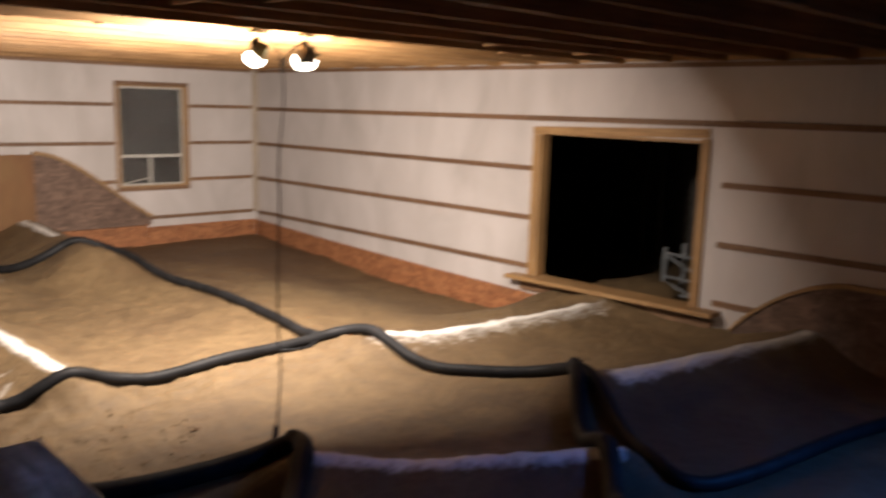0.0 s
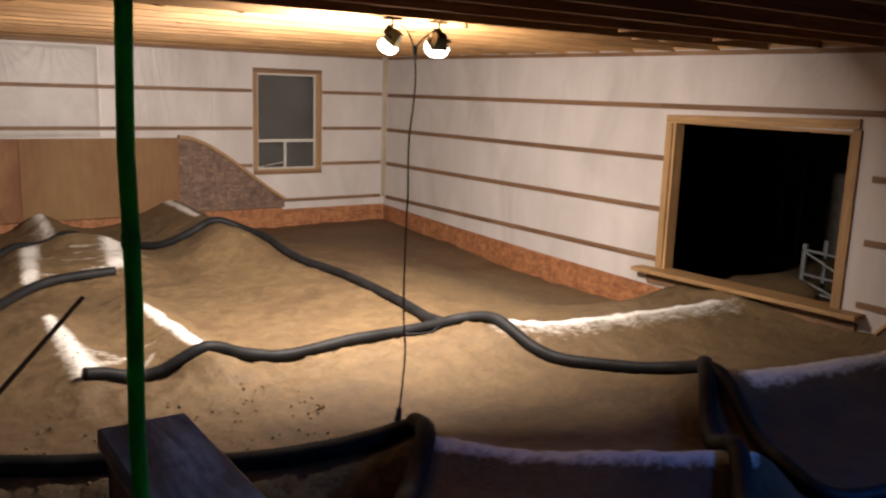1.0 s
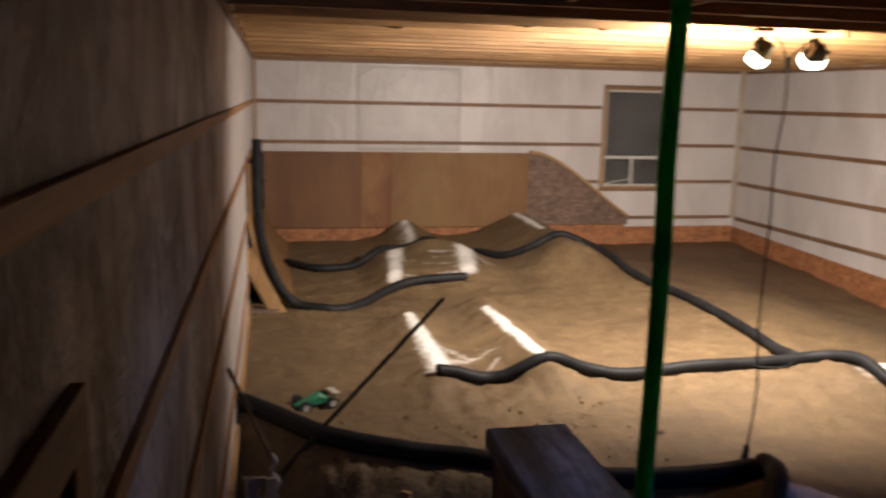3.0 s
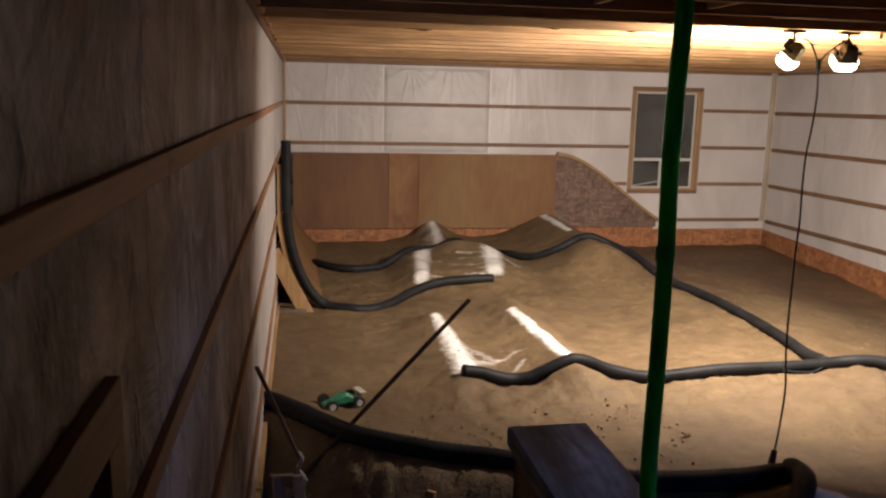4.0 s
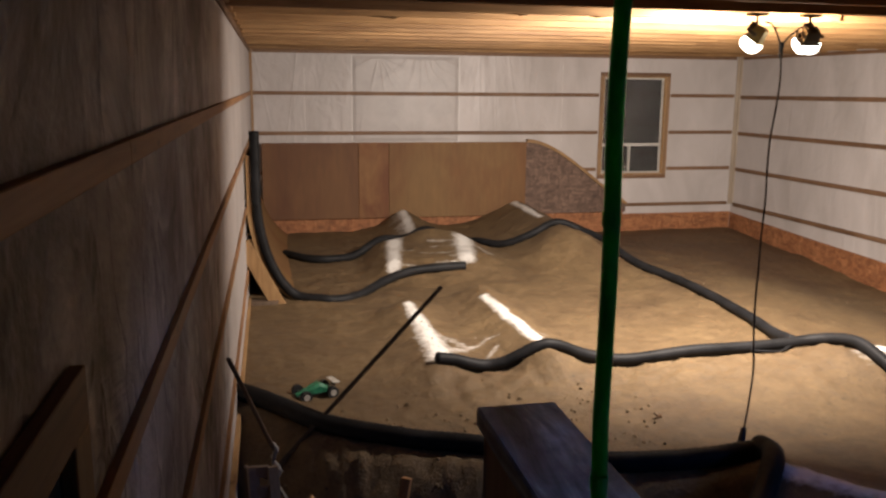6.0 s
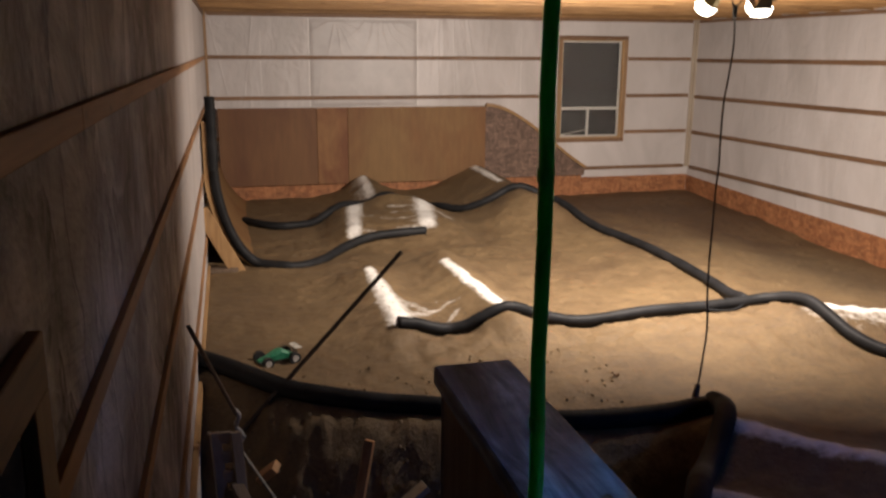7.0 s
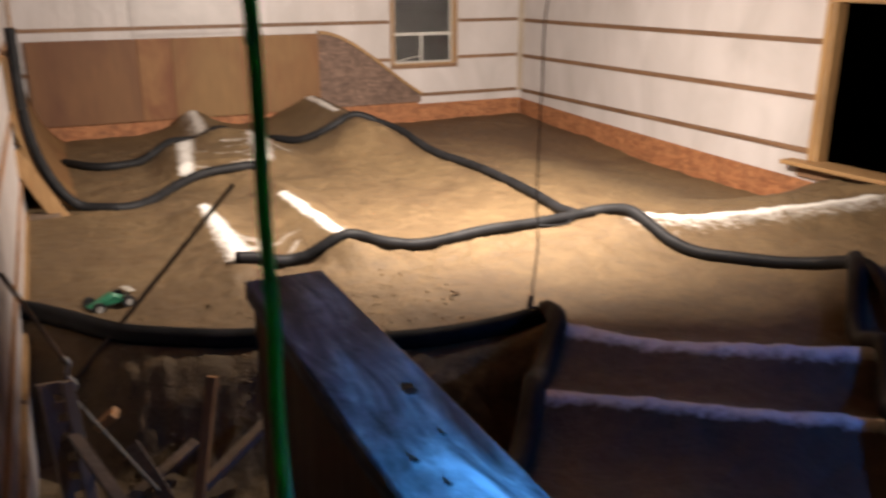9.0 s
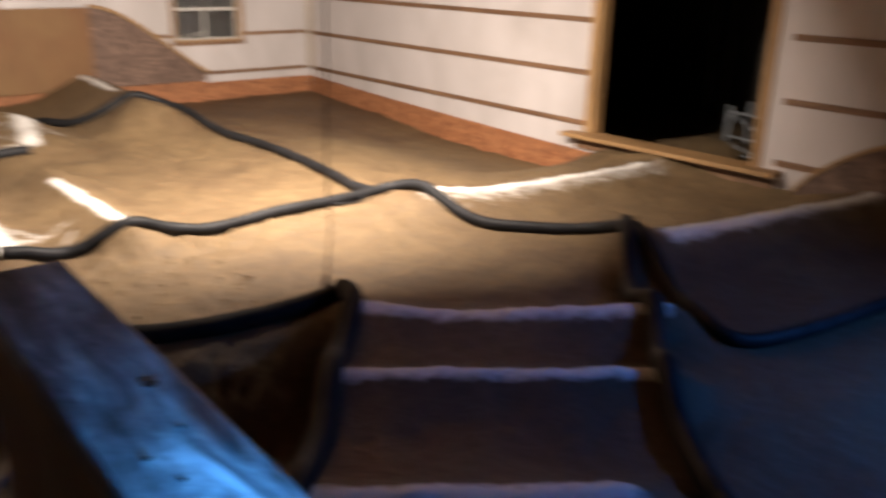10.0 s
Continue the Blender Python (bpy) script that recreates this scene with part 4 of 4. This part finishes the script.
def flood_lamp(x, y, z, aim, shell, label, group="ceiling floods"):
    root = empty("flood_lamp", (x, y, z), label, "work light", group)
    m = Matrix.Translation((x, y, z)) @ pose(0, 0, 0, 0, 0, aim) @ pose(0, 0, 0, -52, 0, 0) @ Matrix.Scale(0.72, 4)
    b = bmesh.new()
    # flared housing: back at -y, mouth at +y
    rings = [[b.verts.new((sx * w, yy, sz * h - 0.02)) for sx, sz in ((-1, -1), (1, -1), (1, 1), (-1, 1))] for yy, w, h in ((-0.07, 0.062, 0.05), (0.02, 0.080, 0.066), (0.09, 0.125, 0.088))]
    for r, q in zip(rings, rings[1:]):
        for k in range(4):
            b.faces.new((r[k], r[(k + 1) % 4], q[(k + 1) % 4], q[k]))
    b.faces.new(rings[0])
    bmesh.ops.bevel(b, geom=list(b.edges), offset=0.004, segments=1, affect="EDGES")
    for i in range(5):  # cooling fins
        box(b, -0.055 + 0.025 * i, -0.085, -0.062, -0.047 + 0.025 * i, -0.066, 0.022)
    bmesh.ops.transform(b, matrix=m, verts=b.verts)
    part("housing", b, shell, root)
    b = bmesh.new()
    bmesh.ops.create_uvsphere(b, u_segments=20, v_segments=10, radius=1.0)
    for v in b.verts:
        sx, sz = math.copysign(abs(v.co.x) ** 0.55, v.co.x), math.copysign(abs(v.co.z) ** 0.55, v.co.z)
        v.co = Vector((sx * 0.130, 0.085 + max(v.co.y, -0.25) * 0.095, sz * 0.092 - 0.022))
    bmesh.ops.transform(b, matrix=m, verts=b.verts)
    part("glass", b, BULB, root, "glowing white glass", True)
    part("junction_box", box(bmesh.new(), -0.045, -0.075, 0.032, 0.045, -0.005, 0.10, 0.006, m), LAMP_BODY, root)
    for s in (-1, 1):
        part("yoke_arm", box(bmesh.new(), s * 0.105 - 0.006, -0.015, -0.03, s * 0.105 + 0.006, 0.015, 0.075, 0.002, m), LAMP_BODY, root)
        part("knob", cyl(bmesh.new(), m @ Vector((s * 0.10, 0, -0.02)), m @ Vector((s * 0.135, 0, -0.02)), 0.014, sides=10), LAMP_BODY, root)
    part("stem", cyl(bmesh.new(), (x, y, z + 0.04), (x, y, CEILING - 0.03), 0.010, sides=10), LAMP_BODY, root)
    part("mount", box(bmesh.new(), x - 0.07, y - 0.03, CEILING - 0.035, x + 0.07, y + 0.03, CEILING - 0.016, 0.003), LAMP_BODY, root)


flood_lamp(3.575, -7.76, 2.715, 42, BRASS, "brass-coloured halogen flood lamp, lit, hung under the ceiling")
flood_lamp(3.985, -7.76, 2.715, -4, LAMP_BODY, "dark halogen flood lamp, lit, hung under the ceiling")


def power_cord():
    root = empty("power_cord", (3.76, -7.78, 2.62), "thin dark extension cord hanging from the flood lamps", "cord")
    cable = plain("cord_rubber", (0.05, 0.03, 0.022), 0.6)
    rng = random.Random(7)
    top, end = Vector((3.755, -7.79, 2.61)), Vector((3.08, -8.76, 0.20))
    pts = [tuple(top.lerp(end, i / 12) + Vector((rng.uniform(-1, 1), rng.uniform(-1, 1), 0)) * 0.018 * (i > 0)) for i in range(13)]
    part("lead", sweep(bmesh.new(), spline(pts, 0.04), 0.0065, 8), cable, root, smooth=True)
    for x, s in ((3.575, -1), (3.985, 1)):
        arc = [(x + s * -0.03, -7.82, 2.79), (x - s * 0.09, -7.81, 2.77), (3.755 + s * 0.03, -7.80, 2.68), tuple(top)]
        part("branch", sweep(bmesh.new(), spline(arc, 0.02), 0.006, 8), cable, root, smooth=True)
    part("splitter", cyl(bmesh.new(), top + Vector((0, 0, 0.05)), top - Vector((0, 0, 0.06)), 0.02, 0.012, 10), BLACK, root)
    e = Vector(end)
    part("plug", cyl(bmesh.new(), e + Vector((0.01, 0.01, 0.07)), e - Vector((0.01, 0.0, 0.03)), 0.017, 0.024, 10), cable, root, "brown cord plug")
    tail = [tuple(e), tuple(e + Vector((-0.03, -0.03, -0.06))), tuple(e + Vector((-0.07, -0.06, -0.12)))]
    part("tail", sweep(bmesh.new(), spline(tail, 0.02), 0.008, 8), cable, root, smooth=True)


power_cord()

# ---------------------------------------------------------------- the driver's stand: guard wall, stake, blue-white tube lamp behind
PAINT, n, l, p = material("worn_grey_paint")
v = world_coords(n, l)
streaks = noise_tex(n, l, world_coords(n, l, (5.0, 1.0, 5.0)), 3.0, 5, 0.6, 0.8)
c = ramp(n, l, streaks, [(0.36, (0.035, 0.04, 0.045)), (0.50, (0.26, 0.28, 0.30)), (0.64, (0.74, 0.77, 0.80))])
c = mix(n, l, 0.6, c, ramp(n, l, noise_tex(n, l, v, 6.0, 6, 0.7), [(0.38, (0.22, 0.22, 0.24)), (0.56, (1, 1, 1))]), "MULTIPLY")
l.new(c, p.inputs["Base Color"])
p.inputs["Roughness"].default_value = 0.42
bump(n, l, p, streaks, 0.35, 0.004)


def guard_wall():
    root = empty("guard_wall", (0.68, -12.9, -0.5), "low guard wall capped with a worn painted plank", "guard rail")
    cap = box(bmesh.new(), 0.600, -14.6, 1.732, 0.752, -11.745, 1.770, 0.004)
    part("cap_plank", cap, PAINT, root, "worn plank, scuffed grey paint")
    part("bolt_hole", cyl(bmesh.new(), (0.708, -12.28, 1.7702), (0.708, -12.28, 1.7718), 0.009, 0.010, 18), BLACK, root, "dark knot hole")
    for x, y, r in ((0.66, -12.50, 0.003), (0.645, -12.44, 0.004), (0.70, -12.40, 0.003)):
        part("nail", cyl(bmesh.new(), (x, y, 1.7702), (x, y, 1.772), r, sides=10), BLACK, root)
    for y0, y1 in ((-12.95, -11.78), (-14.55, -12.954)):
        part("side_sheet", box(bmesh.new(), 0.612, y0, -0.56, 0.626, y1, 1.730), RAWPLY, root)
        part("side_sheet", box(bmesh.new(), 0.726, y0, -0.56, 0.740, y1, 1.730), RAWPLY, root)
    for y in (-11.86, -12.9, -14.4):
        part("stud", box(bmesh.new(), 0.628, y - 0.019, -0.56, 0.724, y + 0.019, 1.730), GREYWOOD, root)
    part("end_board", box(bmesh.new(), 0.612, -11.778, -0.56, 0.740, -11.76, 1.730), GREYWOOD, root)


guard_wall()
stake = empty("garden_stake", (0.426, -12.716, -0.6), "slim green plastic-coated garden stake standing upright", "stake")
part("shaft", sweep(bmesh.new(), [Vector((0.426 + 0.0008 * math.sin(i * 1.7), -12.716 + 0.0008 * math.cos(i * 2.3), -0.6 + 3.44 * i / 86)) for i in range(87)], 0.0047, 14), GREEN, stake, smooth=True)
for i in range(22):
    part("node_ring", cyl(bmesh.new(), (0.426, -12.716, -0.52 + 0.155 * i), (0.426, -12.716, -0.512 + 0.155 * i), 0.0052, sides=12), GREEN, stake)


def tube_lamp():
    root = empty("ceiling_light", (6.2, -14.25, CEILING - 0.1), "cool white tube light on the ceiling", "ceiling light")
    part("batten", box(bmesh.new(), 5.55, -14.30, CEILING - 0.08, 6.85, -14.20, CEILING - 0.013, 0.006), VINYL, root)
    glow, gn, gl, gp = material("lit_tube")
    gp.inputs["Emission Color"].default_value, gp.inputs["Emission Strength"].default_value = (0.45, 0.65, 1, 1), 3.0
    part("tube", cyl(bmesh.new(), (5.6, -14.25, CEILING - 0.10), (6.8, -14.25, CEILING - 0.10), 0.016, sides=12), glow, root, "glowing bluish tube")
    # unseen phone, added as the source of the plank's blue light
    root = empty("phone", (0.676, -12.92, 1.77), "unseen phone added on the guard wall plank, screen glowing blue", "phone")
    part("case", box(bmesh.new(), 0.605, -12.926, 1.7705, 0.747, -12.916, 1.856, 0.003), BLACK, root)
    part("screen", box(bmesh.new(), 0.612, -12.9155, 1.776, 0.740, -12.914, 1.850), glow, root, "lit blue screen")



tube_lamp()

# ---------------------------------------------------------------- scrap in the sunken strip
FLOOR = -0.57


def stick(name, a, b, w, t, mat, label, category, turn=0.0):
    """A sawn stick from a to b."""
    a, b = Vector(a), Vector(b)
    length = (b - a).length
    m = Matrix.Translation(a) @ (b - a).to_track_quat("Z", "Y").to_matrix().to_4x4() @ pose(0, 0, 0, 0, 0, turn)
    return tagged(mesh_object(name, box(bmesh.new(), -w / 2, -t / 2, 0, w / 2, t / 2, length, 0.003, m), mat), label, category)


FRESH = wood("orange_pine", (0.50, 0.25, 0.09), (0.70, 0.42, 0.19), 2)
stick("wooden_stake", (0.80, -8.90, FLOOR - 0.02), (0.962, -8.77, 0.14), 0.055, 0.045, FRESH, "orange-toned pine stake standing in the dirt", "stake", 20)
stick("plank", (1.30, -8.76, -0.20), (0.84, -8.84, FLOOR + 0.06), 0.09, 0.04, PALEWOOD, "short pale weathered plank resting on the dirt bank", "plank", 0)
stick("metal_strip", (0.22, -8.42, 0.02), (0.66, -8.90, FLOOR + 0.02), 0.02, 0.012, plain("dull_steel", (0.12, 0.11, 0.10), 0.6, 0.3), "dull metal strip leaning in the sunken strip", "metal strip")
stick("plank", (0.20, -8.62, -0.12), (0.52, -9.3, FLOOR + 0.04), 0.07, 0.03, GREYWOOD, "weathered scrap plank on the dirt floor", "plank")
stick("plank", (0.50, -8.55, -0.30), (0.66, -8.95, FLOOR + 0.03), 0.08, 0.02, GREYWOOD, "weathered scrap plank on the dirt floor", "plank", 40)
stick("plank", (0.42, -8.78, FLOOR + 0.03), (0.86, -8.58, -0.36), 0.07, 0.03, GREYWOOD, "weathered scrap plank on the dirt floor", "plank", 10)
stick("block", (0.34, -8.40, -0.22), (0.44, -8.46, -0.12), 0.09, 0.05, FRESH, "orange pine offcut on the dirt bank", "offcut", 15)
stick("broom_stick", (0.22, -7.95, -0.135), (1.385, -7.66, 0.98), 0.026, 0.026, plain("dark_stain", (0.03, 0.018, 0.012), 0.5), "thin dark rod leaning up out of the sunken strip", "rod", 45)
stick("twig", (0.23, -8.46, 0.22), (0.012, -8.98, 0.98), 0.022, 0.016, GREYWOOD, "thin grey stick leaning on the wall", "stick")
stick("twig", (0.05, -8.46, 0.14), (0.24, -8.44, 0.02), 0.05, 0.018, GREYWOOD, "rough short lath across the rack end", "stick")


def slotted_post():
    root = empty("slotted_frame", (0.12, -8.6, FLOOR), "weathered narrow ladder-like frame leaning by the wall", "frame")
    a, b = Vector((0.095, -8.52, 0.17)), Vector((0.14, -8.70, FLOOR))
    gap = Vector((0.115, -0.02, 0))
    for o in (Vector(), gap):
        m = Matrix.Translation(b + o) @ (a - b).to_track_quat("Z", "Y").to_matrix().to_4x4()
        part("rail", box(bmesh.new(), -0.03, -0.02, 0, 0.03, 0.02, (a - b).length, 0.003, m), PALEWOOD, root)
    for i in range(7):
        q = b.lerp(a, 0.06 + 0.15 * i)
        part("rung", box(bmesh.new(), q.x + 0.02, q.y - 0.02, q.z - 0.035, q.x + 0.09, q.y + 0.005, q.z + 0.035, 0.003), PALEWOOD, root)


slotted_post()
rag = sweep(bmesh.new(), spline([(0.20, -8.50, 0.30), (0.235, -8.48, 0.25), (0.215, -8.47, 0.17), (0.255, -8.46, 0.10), (0.21, -8.46, 0.04)], 0.02), 0.014, 8, lambda i: 0.010 + 0.007 * abs(math.sin(i * 1.3)))
tagged(mesh_object("rope_end", rag, plain("pale_rope", (0.45, 0.42, 0.38), 0.8), True), "frayed pale rope end knotted on the stick", "rope")

# ---------------------------------------------------------------- model car


def model_car(x, y, turn):
    z = ground_at(x, y)
    root = empty("model_car", (x, y, z), "green and white radio-controlled buggy with black tyres", "toy car")
    m = Matrix.Translation((x, y, z)) @ pose(0, 0, 0, 0, 0, turn) @ Matrix.Scale(0.82, 4)
    rubber = plain("tyre_rubber", (0.02, 0.02, 0.02), 0.85)
    shell = plain("green_shell", (0.025, 0.20, 0.10), 0.5, 0, 0.5, 40)
    white = plain("white_shell", (0.50, 0.48, 0.43), 0.5, 0, 0.4, 40)
    b = bmesh.new()
    prof = [(-0.17, 0.05, 0.045), (-0.09, 0.09, 0.055), (-0.03, 0.125, 0.05), (0.04, 0.10, 0.055), (0.12, 0.07, 0.04), (0.19, 0.05, 0.02)]
    rings = [[b.verts.new((px, s * w * k, zz)) for s, zz, k in ((-1, 0.035, 1), (-1, pz * 0.8, 1), (-1, pz, 0.6), (1, pz, 0.6), (1, pz * 0.8, 1), (1, 0.035, 1))] for px, pz, w in prof]
    for r, q in zip(rings, rings[1:]):
        for k in range(6):
            b.faces.new((r[k], r[(k + 1) % 6], q[(k + 1) % 6], q[k]))
    b.faces.new(rings[0]), b.faces.new(rings[-1])
    bmesh.ops.transform(b, matrix=m, verts=b.verts)
    part("body", b, shell, root)
    part("chassis", box(bmesh.new(), -0.18, -0.05, 0.022, 0.19, 0.05, 0.036, 0.004, m), BLACK, root)
    part("wing", box(bmesh.new(), -0.215, -0.085, 0.115, -0.150, 0.085, 0.122, 0.002, m), white, root, "white rear wing")
    for s in (-1, 1):
        part("wing_mount", box(bmesh.new(), -0.185, s * 0.03 - 0.004, 0.05, -0.17, s * 0.03 + 0.004, 0.116, 0, m), BLACK, root)
        for px in (-0.13, 0.13):
            wheel = part("wheel", cyl(bmesh.new(), m @ Vector((px, s * 0.085, 0.042)), m @ Vector((px, s * 0.125, 0.042)), 0.043, sides=18), rubber, root)
            part("rim", cyl(bmesh.new(), m @ Vector((px, s * 0.1252, 0.042)), m @ Vector((px, s * 0.128, 0.042)), 0.024, sides=14), white, wheel, "white dished rim")
            part("arm", box(bmesh.new(), px - 0.012, min(s * 0.04, s * 0.09), 0.035, px + 0.012, max(s * 0.04, s * 0.09), 0.047, 0, m), BLACK, root)


model_car(0.53, -7.16, 200)

# ---------------------------------------------------------------- clods, leaf and crumbs


def clods():
    rng = random.Random(11)
    lumps = []
    for k in range(5):
        b = bmesh.new()
        bmesh.ops.create_icosphere(b, subdivisions=1, radius=1.0)
        for v in b.verts:
            v.co *= 1 + 0.35 * noise.noise(v.co * 1.9 + Vector((k * 7, 0, 0)))
        lumps.append(([v.co.copy() for v in b.verts], [[v.index for v in f.verts] for f in b.faces]))
        b.free()
    verts, faces = [], []
    spots = [((1.3, 4.8), (-7.70, -7.08), 30, 0.005), ((0.1, 2.9), (-8.9, -7.4), 260, 0.012), ((1.2, 2.5), (-7.4, -5.4), 60, 0.007), ((0.1, 5.0), (-7.0, -4.2), 70, 0.006), ((0.6, 3.2), (-4.5, -1.0), 150, 0.008), ((5.0, 8.0), (-9.5, -3.0), 80, 0.008)]
    for (xa, xb), (ya, yb), count, size in spots:
        for i in range(count):
            x, y = rng.uniform(xa, xb), rng.uniform(ya, yb)
            if size > 0.015 and not 0.0 < float(pit(np.array([x]), np.array([y]))[0]) < 0.7:
                continue
            s = size * rng.uniform(0.4, 1.3)
            z = ground_at(x, y) + s * 0.2
            turn = Euler((rng.uniform(0, 6), rng.uniform(0, 6), rng.uniform(0, 6))).to_matrix()
            vs, fs = rng.choice(lumps)
            n0 = len(verts)
            verts += [tuple(turn @ v * s + Vector((x, y, z))) for v in vs]
            faces += [[n0 + j for j in f] for f in fs]
    me = bpy.data.meshes.new("clods")
    me.from_pydata(verts, [], faces)
    me.materials.append(plain("dry_clay", (0.19, 0.135, 0.075), 0.9, 0, 0.4, 30))
    tagged(new("clods", me), "loose crumbs and clods of dry clay", "clods", kind="stuff")


clods()


def leaf(x, y):
    b = bmesh.new()
    f = [b.verts.new((x + 0.036 * math.cos(a) * (1 + 0.4 * math.sin(3 * a)), y + 0.02 * math.sin(a), ground_at(x, y) + 0.022 + 0.018 * math.cos(2 * a))) for a in (i * math.tau / 10 for i in range(10))]
    b.faces.new(f)
    bmesh.ops.solidify(b, geom=b.faces, thickness=0.002)
    tagged(mesh_object("dry_leaf", b, plain("dead_leaf", (0.12, 0.06, 0.025), 0.7)), "small dry brown leaf on the clay", "leaf")


leaf(2.87, -8.05)
knob_z = ground_at(2.89, -1.66)
tagged(mesh_object("pipe_clip", cyl(bmesh.new(), (2.86, -1.72, knob_z + 0.095), (2.90, -1.70, knob_z + 0.13), 0.022, 0.016, 10), VINYL), "small white clip on the pipe", "clip")
